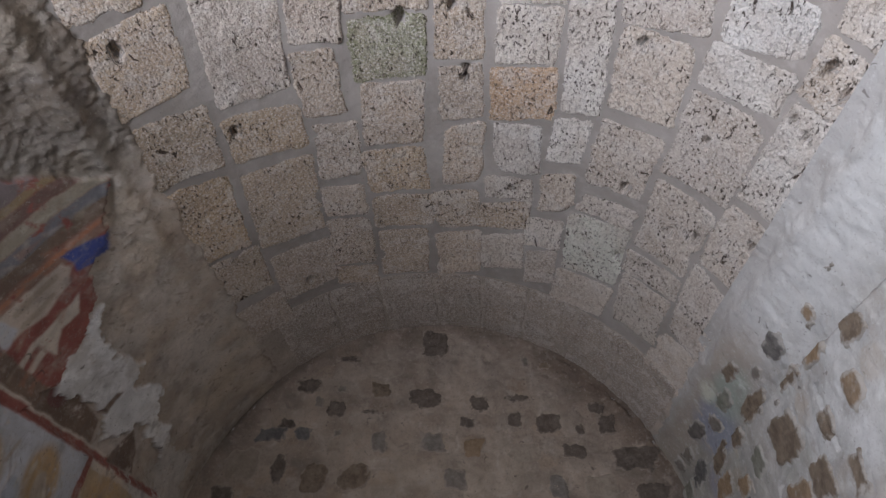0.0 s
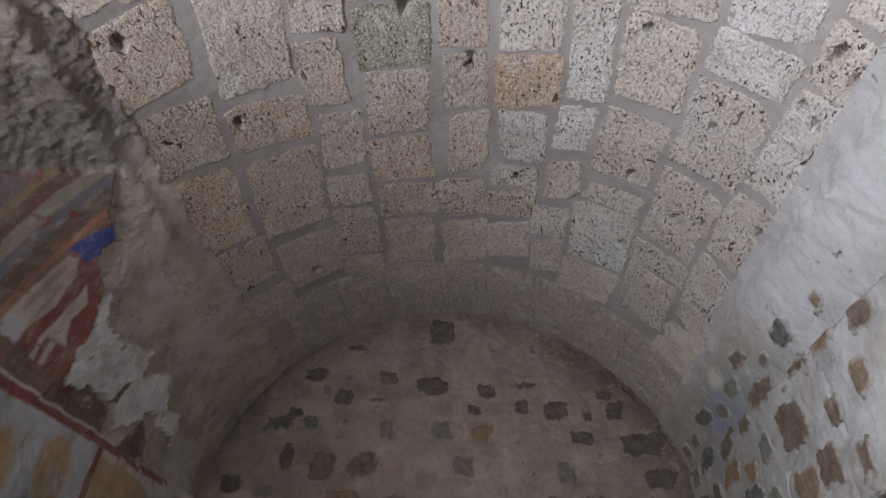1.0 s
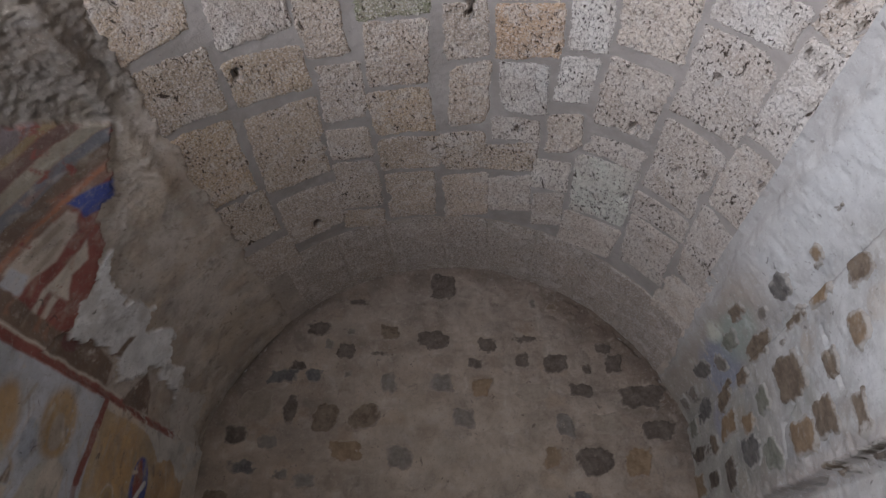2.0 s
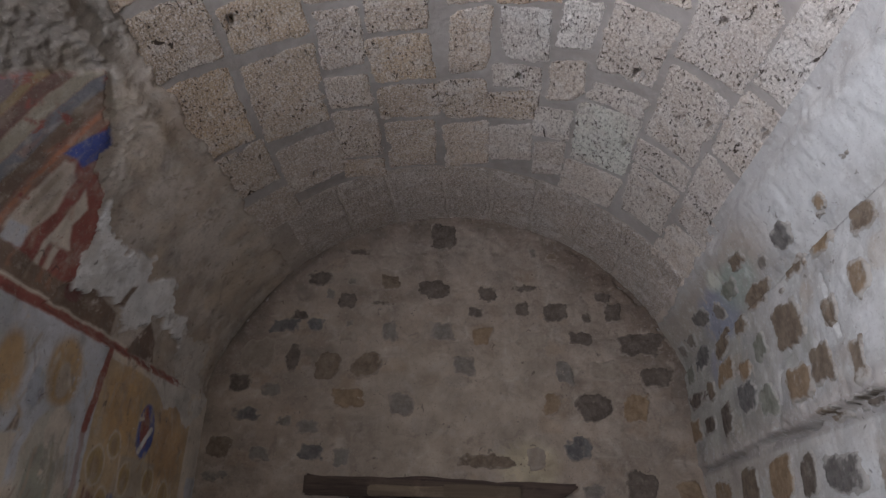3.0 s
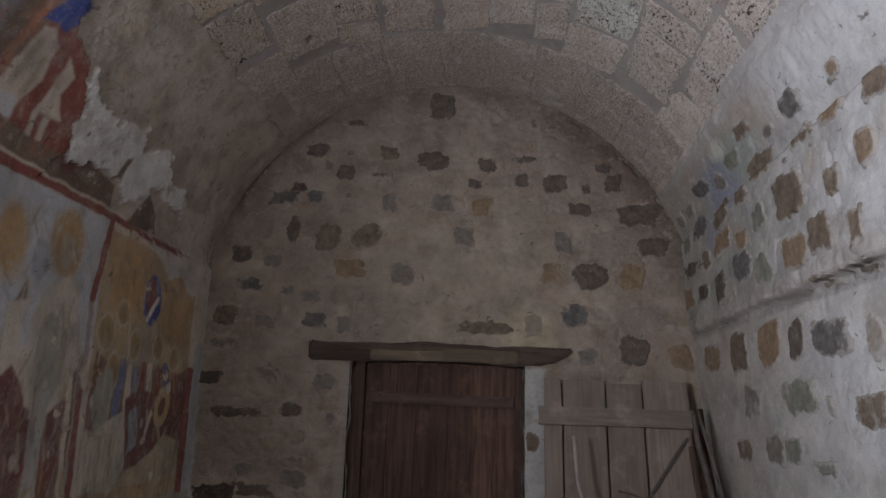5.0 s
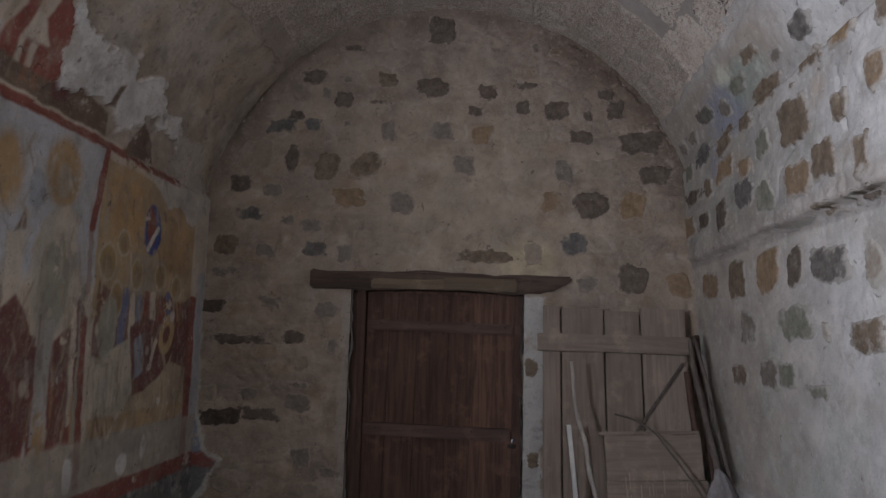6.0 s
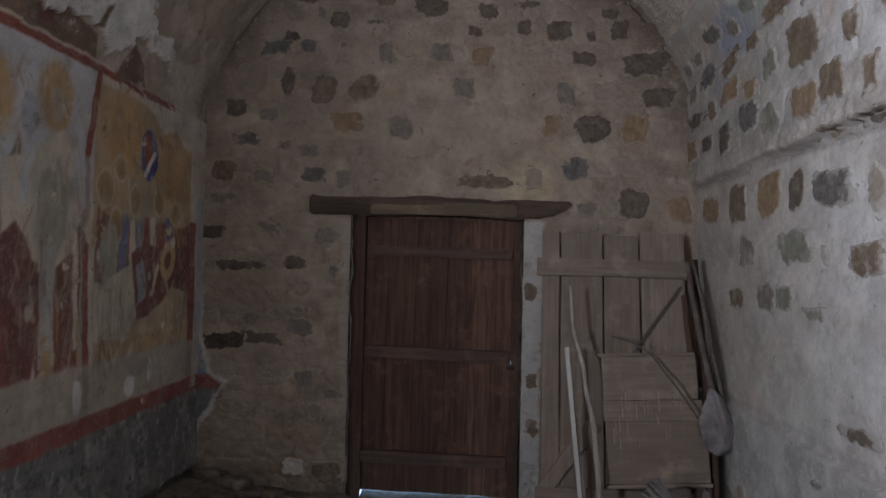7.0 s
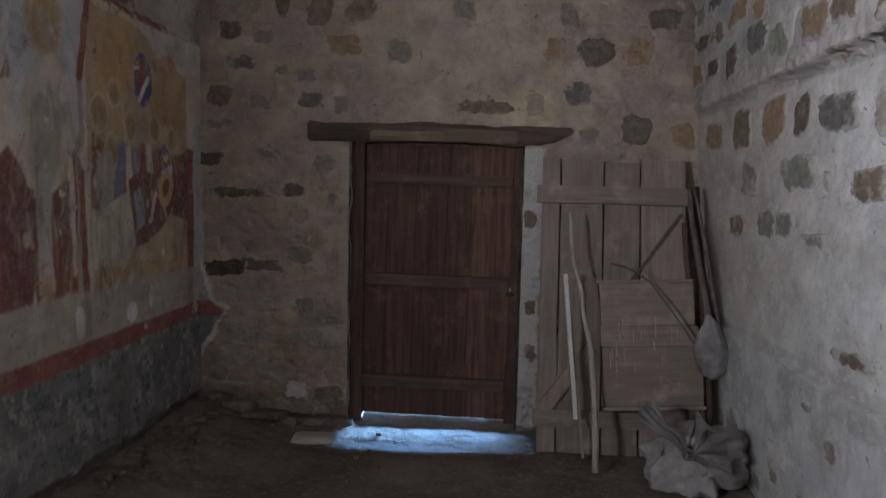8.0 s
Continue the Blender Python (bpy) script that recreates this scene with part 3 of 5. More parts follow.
    c.c = c.c * (1.17 + 0.55 * cloud)
    return upper, lime, foot


def build_south():
    buf = Buffer()
    top = SPRING_S + R * radians(TH_S - TH_S_END) + 0.16
    for y0, y1, d in ((1.0, WEST + 0.02, 0.0085), (EAST - 0.1, 1.0, 0.06)):
        y, s = np.meshgrid(np.linspace(y0, y1, int((y1 - y0) / d)), np.linspace(FLOOR - 0.1, top, int((top - FLOOR) / d)), indexing="ij")
        c = Coat(y, s, (0.35, 0.30, 0.25))
        upper, lime, foot = paint_south(c)
        coat = np.maximum(np.maximum(step(2.52, 2.49, c.h), upper), lime)
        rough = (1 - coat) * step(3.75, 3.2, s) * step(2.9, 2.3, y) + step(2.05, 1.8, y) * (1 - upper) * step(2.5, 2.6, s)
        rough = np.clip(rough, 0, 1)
        lift = 0.010 * fbm(y, s, 0 * y, 1.6, 4, 11) + 0.004 * fbm(y, s, 0 * y, 9, 4, 12) + 0.022 * coat - 0.035 * foot
        lift = lift + (1 - coat) * (0.008 * fbm(y, s, 0 * y, 4, 5, 16, 0.55) + 0.003 * fbm(y, s, 0 * y, 30, 4, 18, 0.7)) + rough * (0.014 * fbm(y, s, 0 * y, 9, 5, 13, 0.65) + 0.013 * fbm(y, s, 0 * y, 36, 4, 14, 0.8))
        ridge = np.exp(-((s - (SPRING_S + R * radians(TH_S - 137.0))) / 0.05) ** 2) * step(2.75, 2.4, y)
        lift = lift + ridge * (0.03 + 0.02 * fbm(y, s, 0 * y, 12, 4, 15))
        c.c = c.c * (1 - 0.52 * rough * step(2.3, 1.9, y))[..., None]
        lift = lift + 0.014 - 0.06 * step(top - 0.14, top - 0.06, s + 0.07 * fbm(y, s, 0 * y, 5, 5, 17, 0.6))
        if y0 < 1.0:
            ok = ~((y > -1.02) & (y < -0.18) & (s > 1.38) & (s < 2.56))
            keep = ok[:-1, :-1] & ok[1:, :-1] & ok[:-1, 1:] & ok[1:, 1:]
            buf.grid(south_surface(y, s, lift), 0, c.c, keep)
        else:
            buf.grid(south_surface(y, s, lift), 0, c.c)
    out = SOUTH - 0.75
    for y0, y1, z0, z1 in ((EAST - 0.6, -0.98, -0.4, 3.3), (-0.22, WEST + 0.8, -0.4, 3.3), (-0.98, -0.22, -0.4, 1.42), (-0.98, -0.22, 2.52, 3.3)):
        buf.box(out, SOUTH - 0.05, y0, y1, z0, z1, 1)
    return tagged(link("wall_south", buf.mesh("wall_south", [FRESCO, PLAIN_WALL])), "wall with faded fresco scenes in ochre, red and blue on flaking plaster", "wall", kind="structure")


wall_south = build_south()


# ---- wall_north: rubble in white mortar, rising into the vault ----
def north_surface(y, s, lift):
    th = np.radians(TH_N) + np.maximum(s - SPRING_N, 0) / R
    x = np.where(s < SPRING_N, north_x(s) - lift, CX + (R - lift) * np.cos(th))
    z = np.where(s < SPRING_N, s, CZ + (R - lift) * np.sin(th))
    return np.stack([x, y, z], -1)


def north_lift(y, s):
    edge = 2.115 + 0.02 * fbm(y, s, 0 * y, 5, 4, 31)
    foot = 0.735 + 0.02 * fbm(y, s, 0 * y, 4, 4, 32)
    lift = 0.007 * fbm(y, s, 0 * y, 2.2, 4, 21) + 0.004 * fbm(y, s, 0 * y, 9, 5, 22, 0.6)
    lift = lift + 0.045 * step(edge - 0.006, edge + 0.004, s) * step(4.5, 2.4, y) + 0.012 * step(edge - 0.01, edge + 0.01, s)
    band = step(2.03, 2.09, s) * step(2.26, 2.16, s)
    lift = lift + band * 0.016 * fbm(y, s, 0 * y, 22, 4, 33, 0.7)
    crack = np.abs(s - edge + 0.014 + 0.01 * fbm(y, s, 0 * y, 14, 3, 34))
    lift = lift - 0.04 * step(0.012, 0.004, crack) * step(-0.35, 0.0, fbm(y, 0 * s, 0 * y, 3, 3, 35))
    lift = lift + 0.035 * step(foot + 0.012, foot - 0.004, s)
    rubble = step(2.1, 2.25, s) * step(3.2, 3.05, s)
    lift = lift + rubble * 0.005 * fbm(y, s, 0 * y, 6, 4, 23) + step(0.7, 0.5, s) * 0.012 * fbm(y, s, 0 * y, 7, 5, 24)
    # two cracks that run down to the ledge
    for u0, h0, u1, h1 in ((2.81, 2.42, 2.98, 2.37), (2.98, 2.37, 3.04, 2.24), (2.40, 2.62, 2.36, 2.36)):
        t = np.clip(((y - u0) * (u1 - u0) + (s - h0) * (h1 - h0)) / ((u1 - u0) ** 2 + (h1 - h0) ** 2), 0, 1)
        d = np.hypot(y - u0 - t * (u1 - u0), s - h0 - t * (h1 - h0)) + 0.006 * fbm(y, s, 0 * y, 30, 3, 25)
        lift = lift - 0.03 * step(0.011, 0.004, d)
    return lift + 0.012 - 0.05 * step(3.12, 3.20, s + 0.05 * fbm(y, s, 0 * y, 6, 5, 26, 0.7))


def build_north():
    buf = Buffer()
    top = SPRING_N + R * radians(TH_N_END - TH_N) + 0.12
    for y0, y1, d in ((1.0, WEST + 0.02, 0.011), (EAST - 0.1, 1.0, 0.06)):
        y, s = np.meshgrid(np.linspace(y0, y1, int((y1 - y0) / d)), np.linspace(FLOOR - 0.1, top, int((top - FLOOR) / d)), indexing="ij")
        c = Coat(y, s, (0.47, 0.458, 0.435), 0.03, 41)
        c.lay(step(-0.1, 0.5, c.wear), (0.575, 0.57, 0.555), 0, 0.8)
        c.lay(step(0.0, -0.5, c.wear), (0.39, 0.36, 0.325), 0, 0.75)
        # browner towards the far end, mostly the daylight's fall-off painted in
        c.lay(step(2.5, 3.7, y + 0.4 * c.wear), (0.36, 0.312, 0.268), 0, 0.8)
        c.lay(step(2.05, 2.20, s) * step(2.9, 3.4, y), (0.34, 0.335, 0.30), 0.1, 0.6)
        c.lay(step(0.15, 0.5, fbm(y, s, 0 * y, 2.6, 4, 47)) * step(2.0, 1.7, s), (0.44, 0.47, 0.43), 0, 0.6)
        c.lay(step(0.76, 0.70, s), (0.385, 0.39, 0.385), 0.1, 0.8)
        c.lay(step(0.76, 0.72, s) * step(0.05, 0.35, c.wear), (0.26, 0.255, 0.24), 0, 0.7)
        # dark strips at both ledges: the shade of their creases painted on the lime
        c.lay(step(0.02, 0.0, np.abs(s - 0.76) - 0.025), (0.30, 0.28, 0.27), 0.25, 0.6)
        c.lay(step(0.02, 0.0, np.abs(s - 2.10) - 0.03), (0.25, 0.225, 0.205), 0.2, 0.7)
        # stones that stay half buried under the lime
        d, name = cobbles(y, s, 0.19, 0.155, 5)
        high = step(2.12, 2.22, s)
        shown = step(0.10, 0.34, d + 0.10 * c.fine) * step(0.30, 0.38, name) * (0.30 + 0.70 * high) * step(0.74, 0.80, s)
        hue = np.array([(0.30, 0.26, 0.22), (0.33, 0.33, 0.28), (0.38, 0.29, 0.20), (0.27, 0.265, 0.27), (0.40, 0.37, 0.33)])[(name * 29).astype(int) % 5]
        c.c = c.c + (hue - c.c) * (shown * 0.35 * step(0.55, -0.1, c.wear))[..., None]
        c.lay(step(2.09, 2.13, s) * step(2.24, 2.15, s), (0.36, 0.31, 0.275), 0.1, 0.6)
        c.c = c.c * ((1 - 0.14 * high) * (1 + 0.36 * fbm(y, s, 0 * y, 6, 6, 48, 0.65)))[..., None]
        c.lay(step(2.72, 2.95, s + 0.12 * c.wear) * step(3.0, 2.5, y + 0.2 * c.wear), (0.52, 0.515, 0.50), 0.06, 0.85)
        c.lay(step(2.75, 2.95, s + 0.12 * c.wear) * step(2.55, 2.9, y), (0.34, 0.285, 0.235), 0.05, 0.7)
        c.lay(step(3.06, 3.16, s + 0.08 * c.wear), (0.40, 0.38, 0.36), 0.05, 0.8)
        # blue and green traces of paint near the end of the wall
        c.oval(3.62, 2.86, 0.30, 0.16, (0.21, 0.23, 0.30), 0.06, 0, 0, 0.75, 0.05)
        c.oval(3.20, 2.92, 0.26, 0.11, (0.27, 0.31, 0.27), 0.06, 0, 0, 0.8, 0.05)
        c.oval(3.42, 3.02, 0.10, 0.05, (0.55, 0.56, 0.47), 0.05, 0, 0, 0.8, 0.03)
        c.oval(3.85, 2.60, 0.14, 0.12, (0.24, 0.24, 0.30), 0.08, 0, 0, 0.7, 0.04)
        rise = 0.003 * step(0.05, 0.30, d) * (0.35 + 0.65 * high) * step(0.76, 0.82, s)
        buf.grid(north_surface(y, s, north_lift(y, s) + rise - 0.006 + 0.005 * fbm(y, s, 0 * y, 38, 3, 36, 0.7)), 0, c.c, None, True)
    buf.box(north_x(0) + 0.06, north_x(0) + 0.75, EAST - 0.6, WEST + 0.8, -0.4, 3.3, 1)
    return tagged(link("wall_north", buf.mesh("wall_north", [NORTH_MORTAR, PLAIN_WALL])), "rubble stone wall smeared with pale lime mortar", "wall", kind="structure")


wall_north = build_north()

# ---- wall_west: rubble end wall with the doorway ----
DOOR_X0, DOOR_X1, DOOR_Z1 = -0.735, 0.458, 1.885


def west_lift(x, z):
    lift = 0.014 * fbm(x, z, 0 * x, 1.8, 4, 51) + 0.013 * fbm(x, z, 0 * x, 9, 5, 52, 0.6)
    courses = 0.008 * fbm(x * 0.35, z, 0 * x, 7, 3, 53)
    return lift + courses + 0.02 * step(0.35, 0.0, z) * fbm(x, z, 0 * x, 7, 4, 54)


def build_west():
    buf = Buffer()
    d = 0.0125
    x, z = np.meshgrid(np.linspace(-2.0, 1.9, int(3.9 / d)), np.linspace(-0.3, 4.1, int(4.4 / d)), indexing="ij")
    c = Coat(x, z, (0.315, 0.26, 0.22), 0.03, 61)
    c.lay(step(-0.1, 0.5, c.wear), (0.365, 0.315, 0.275), 0, 0.8)
    c.lay(step(0.05, -0.5, c.wear), (0.275, 0.235, 0.205), 0, 0.7)
    c.lay(step(0.1, 0.5, fbm(x * 0.4, z, 0 * x, 5, 4, 66)), (0.25, 0.212, 0.185), 0, 0.6)
    c.oval(0.0, 2.45, 0.85, 0.55, (0.38, 0.325, 0.275), 0.2, 0, 0, 0.6, 0.2)
    # upper wall toned down: shade under the vault put into the mortar's colour
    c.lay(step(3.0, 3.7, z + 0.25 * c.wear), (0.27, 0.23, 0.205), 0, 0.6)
    c.oval(0.48, 2.10, 0.20, 0.16, (0.47, 0.41, 0.30), 0.05, 0, 0, 0.8, 0.05)
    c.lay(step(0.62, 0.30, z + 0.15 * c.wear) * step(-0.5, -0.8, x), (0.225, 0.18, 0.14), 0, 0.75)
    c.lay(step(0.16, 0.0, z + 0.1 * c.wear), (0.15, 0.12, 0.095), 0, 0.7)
    d2, name = cobbles(x, z, 0.21, 0.135, 9)
    shown = step(0.10, 0.36, d2 + 0.12 * c.fine) * step(0.25, 0.35, name)
    hue = np.array([(0.22, 0.17, 0.135), (0.27, 0.245, 0.22), (0.31, 0.22, 0.15), (0.20, 0.185, 0.175), (0.35, 0.29, 0.24)])[(name * 29).astype(int) % 5]
    c.c = c.c + (hue - c.c) * (shown * 0.28 * step(0.45, -0.2, c.wear))[..., None]
    c.lay(step(0.10, 0.02, d2) * step(0.0, 0.3, c.wear), (0.43, 0.385, 0.34), 0, 0.5)
    # shade where the wall meets the vault, painted along the arch
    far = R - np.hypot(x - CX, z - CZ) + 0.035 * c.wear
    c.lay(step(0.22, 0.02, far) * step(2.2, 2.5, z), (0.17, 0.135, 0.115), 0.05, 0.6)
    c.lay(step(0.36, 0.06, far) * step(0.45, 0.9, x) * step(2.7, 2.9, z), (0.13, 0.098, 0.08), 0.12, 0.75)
    c.c = c.c * (1 + 0.42 * fbm(x, z, 0 * x, 6, 6, 68, 0.68))[..., None] * np.array((1.03, 0.99, 0.92))
    # pale lime on the doorway's edges; the right one painted brighter for door light
    c.rect(-0.80, -0.70, 0.0, 1.84, (0.36, 0.325, 0.285), 0.2, depth=0.7)
    c.rect(0.44, 0.60, -0.1, 1.84, (0.50, 0.49, 0.465), 0.10, depth=0.9)
    # the fresco's return round the corner
    rest = c.inside([(-2.0, 1.95), (-1.845, 1.9), (-1.83, 1.2), (-1.80, 0.86), (-1.74, 0.72), (-1.63, 0.67), (-1.70, 0.53), (-1.80, 0.42), (-1.85, 0.2), (-2.0, 0.2)], 0.006)
    rim = c.inside([(-2.0, 2.05), (-1.825, 1.9), (-1.80, 1.2), (-1.775, 0.90), (-1.71, 0.75), (-1.60, 0.68), (-1.68, 0.50), (-1.78, 0.39), (-1.83, 0.2), (-2.0, 0.2)], 0.006)
    c.lay(rim, (0.47, 0.45, 0.41), 0.05)
    c.lay(rest, (0.22, 0.25, 0.33), 0.08)
    c.lay(rest * step(0.64, 0.62, c.h), DADO, 0.08)
    c.lay(rest * step(0.61, 0.63, c.h) * step(0.73, 0.71, c.h), RED, 0.05)
    lift = west_lift(x, z) + 0.016 * rim + 0.006 * step(0.05, 0.30, d2) - 0.006 + 0.005 * fbm(x, z, 0 * x, 32, 3, 57)
    gap = np.abs(R - 0.022 - np.hypot(x - CX, z - CZ) + 0.012 * fbm(x, z, 0 * x, 6, 3, 69))
    lift = lift - 0.042 * step(0.020, 0.008, gap) * (step(-0.95, -1.05, x) * step(2.95, 3.1, z) + step(0.75, 0.9, x) * step(-0.1, 0.2, c.wear) * step(2.9, 3.0, z))
    ok = ~((x > DOOR_X0) & (x < DOOR_X1) & (z < DOOR_Z1))
    keep = ok[:-1, :-1] & ok[1:, :-1] & ok[:-1, 1:] & ok[1:, 1:]
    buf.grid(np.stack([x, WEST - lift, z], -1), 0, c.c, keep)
    # reveals of the doorway
    n = 90
    for xs, sign in ((DOOR_X0, 1), (DOOR_X1, -1)):
        a, zz = np.meshgrid(np.linspace(-0.012, 0.75, 40), np.linspace(-0.3, DOOR_Z1 + 0.02, n), indexing="ij")
        w = 0.012 * fbm(a, zz, 0 * a, 4, 4, 71) + 0.008 * fbm(a, zz, 0 * a, 15, 3, 72) + 0.02 * (1 - step(0, 0.04, a))
        buf.grid(np.stack([xs - sign * (0.012 + 0 * w) + sign * w, WEST + a, zz], -1), 0, np.full(a.shape + (3,), 0.46) * np.array((1, 0.98, 0.93)), None, sign < 0)
    a, xx = np.meshgrid(np.linspace(-0.01, 0.75, 30), np.linspace(DOOR_X0 - 0.02, DOOR_X1 + 0.02, 60), indexing="ij")
    buf.grid(np.stack([xx, WEST + a, DOOR_Z1 - 0.006 * fbm(a, xx, 0 * a, 6, 3, 73)], -1), 0, np.full(a.shape + (3,), 0.3))
    for x0, x1, z0, z1 in ((-2.6, DOOR_X0 - 0.03, -0.4, 4.6), (DOOR_X1 + 0.03, 2.5, -0.4, 4.6), (DOOR_X0 - 0.03, DOOR_X1 + 0.03, DOOR_Z1 + 0.02, 4.6)):
        buf.box(x0, x1, WEST + 0.05, WEST + 0.8, z0, z1, 1)
    return tagged(link("wall_west", buf.mesh("wall_west", [WEST_MORTAR, PLAIN_WALL])), "end wall of rubble stones smeared with beige mortar, with a doorway", "wall", kind="structure")


wall_west = build_west()

# ---- wall_east: plain wall that closes the chapel behind the camera ----
east = Buffer()
for x0, x1, z0, z1 in ((-2.6, -0.2, -0.4, 4.6), (0.2, 2.5, -0.4, 4.6), (-0.2, 0.2, -0.4, 1.45), (-0.2, 0.2, 2.35, 4.6)):
    east.box(x0, x1, EAST - 0.6, EAST, z0, z1)
wall_east = tagged(link("wall_east", east.mesh("wall_east", [PLAIN_WALL], False)), "plain lime-washed end wall with a narrow window opening", "wall", kind="structure")


# ---- ceiling: the barrel vault of cut blocks in grey mortar ----
def vault_point(th, y, lift):
    t = np.radians(th)
    return np.stack([CX + (R - lift) * np.cos(t), y, CZ + (R - lift) * np.sin(t)], -1)


JOINTS = (31.3, 41.0, 52.1, 63.0, 70.2, 80.4, 89.5, 101.0, 109.1, 122.0, 133.5)
RING = 3.80
# Blocks of each course, from the painted side to the rubble side: start and end along the vault, lower and upper angle,
# slant of the cross joints in metres, drift of the long joints in degrees, and kind of stone and tint.
COURSE_A = [
    (0.95, 1.34, 122.5, 131.5, -0.03, 1.3, "s"), (1.40, 1.80, 121.6, 132.1, 0.02, 1.4, "s"), (1.89, 2.29, 121.9, 132.4, -0.05, 1.3, "o"),
    (2.35, 2.95, 123.8, 133.6, -0.07, 1.8, "o"), (2.99, 3.43, 123.9, 134.0, -0.04, 0.4, "o"), (3.54, 3.92, 123.3, 133.0, -0.04, 0.0, "s")]
COURSE_B = [
    (0.95, 1.24, 108.5, 118.5, 0.0, 1.0, "s"), (1.28, 1.97, 108.3, 118.9, -0.01, 2.4, "r"), (2.05, 2.36, 109.0, 120.6, -0.02, 0.3, "o"),
    (2.44, 3.08, 110.0, 121.8, -0.03, 1.7, "o"), (3.20, 3.68, 111.0, 122.5, 0.01, 0.8, "s")]
COURSE_C = [
    (1.05, 1.40, 100.5, 107.0, 0.0, 0.5, "s"), (1.45, 1.74, 100.2, 107.2, -0.01, 1.0, "r"), (1.79, 2.19, 102.0, 108.2, -0.01, 0.2, "s"),
    (2.25, 2.67, 101.2, 108.2, -0.02, 0.9, "s"), (2.76, 3.02, 102.2, 109.4, -0.05, 0.3, "s"), (3.06, 3.56, 102.7, 110.4, -0.06, 0.8, "s"),
    (3.60, 3.80, 103.2, 111.4, -0.08, 0.4, "s")]
COURSE_D = [
    (0.98, 1.37, 88.6, 99.0, 0.0, 0.4, "s"), (1.41, 1.62, 88.2, 99.2, 0.0, 0.7, "s"), (1.65, 2.00, 88.9, 99.6, 0.01, 0.2, "m"),
    (2.04, 2.46, 90.2, 99.6, 0.01, 0.9, "s"), (2.51, 2.86, 90.5, 100.5, 0.0, -0.6, "o"), (2.92, 3.21, 90.0, 101.0, 0.0, 0.3, "o"),
    (3.27, 3.77, 91.8, 101.1, -0.01, 1.0, "s")]
COURSE_E = [
    (1.08, 1.46, 80.6, 87.6, 0.02, 0.2, "s"), (1.50, 1.88, 80.6, 87.6, 0.02, 0.2, "s"), (1.92, 2.28, 80.8, 87.4, 0.05, -0.3, "s"),
    (2.33, 2.78, 81.0, 87.2, 0.07, 1.0, "s"), (2.87, 3.22, 81.0, 89.2, 0.05, -0.8, "o"), (3.30, 3.78, 81.1, 89.9, 0.07, 0.0, "s")]
COURSE_F = [
    (0.95, 1.27, 70.2, 78.8, 0.05, -0.4, "-"), (1.31, 1.54, 70.1, 78.9, 0.05, -0.6, "p"), (1.56, 1.86, 70.0, 78.6, 0.05, 0.2, "p"),
    (1.89, 2.22, 69.6, 79.3, 0.08, -0.2, "q"), (2.26, 2.63, 71.0, 78.8, 0.04, -0.2, "p"), (2.69, 2.87, 71.7, 79.8, 0.04, -0.1, "-"),
    (2.93, 3.17, 72.2, 80.6, 0.08, 0.6, "o"), (3.25, 3.64, 72.1, 80.8, 0.12, -0.4, "-")]
COURSE_G = [
    (1.00, 1.40, 63.2, 69.0, 0.05, -0.8, "p"), (1.44, 2.09, 63.2, 69.1, 0.05, -1.1, "p"), (2.14, 2.45, 64.1, 69.3, 0.04, 0.4, "p"),
    (2.56, 2.88, 64.6, 70.1, 0.10, -0.5, "-"), (2.99, 3.27, 65.4, 71.8, 0.06, 0.1, "p"), (3.32, 3.69, 65.4, 71.3, 0.10, -0.3, "-")]
COURSE_H = [
    (0.95, 1.24, 52.2, 62.4, 0.06, -0.5, "-"), (1.28, 1.50, 52.1, 62.7, 0.07, -0.6, "-"), (1.53, 1.97, 52.8, 62.1, 0.04, 0.2, "-"),
    (2.05, 2.52, 53.3, 62.5, 0.03, 0.4, "-"), (2.62, 2.77, 53.5, 62.8, 0.04, 0.8, "-"), (2.80, 3.37, 53.4, 64.0, 0.07, -0.4, "w"),
    (3.41, 3.78, 53.6, 64.9, 0.06, 0.6, "-")]
COURSE_I = [
    (0.95, 1.14, 41.6, 50.8, 0.06, -0.4, "-"), (1.19, 1.41, 41.6, 51.0, 0.09, -0.6, "p"), (1.44, 1.65, 41.0, 51.4, 0.04, 0.0, "p"),
    (1.69, 2.21, 41.5, 51.9, 0.03, 0.2, "-"), (2.28, 2.84, 42.2, 52.1, -0.01, 0.5, "-"), (2.90, 3.10, 42.3, 52.5, 0.03, 0.0, "-"),
    (3.13, 3.65, 42.2, 51.8, 0.03, -0.7, "-")]
COURSE_J = [
    (0.95, 1.20, 31.0, 39.9, 0.0, 0.1, "-"), (1.24, 1.49, 31.0, 40.0, -0.01, 0.1, "-"), (1.51, 2.08, 31.1, 40.3, 0.0, 0.8, "p"),
    (2.14, 2.63, 31.5, 41.2, 0.0, 0.4, "-"), (2.71, 3.36, 33.2, 41.0, -0.08, -1.2, "-"), (3.40, 3.88, 32.4, 41.4, 0.01, 0.6, "-")]
# browner stone on the painted side; paler, cooler tints opposite hold the window's light
KINDS = {"-": (0.565, 0.495, 0.43), "s": (0.515, 0.42, 0.335), "o": (0.48, 0.375, 0.275), "p": (0.65, 0.605, 0.555), "q": (0.53, 0.385, 0.28),
         "w": (0.68, 0.66, 0.57), "m": (0.36, 0.345, 0.25), "r": (0.55, 0.485, 0.43)}


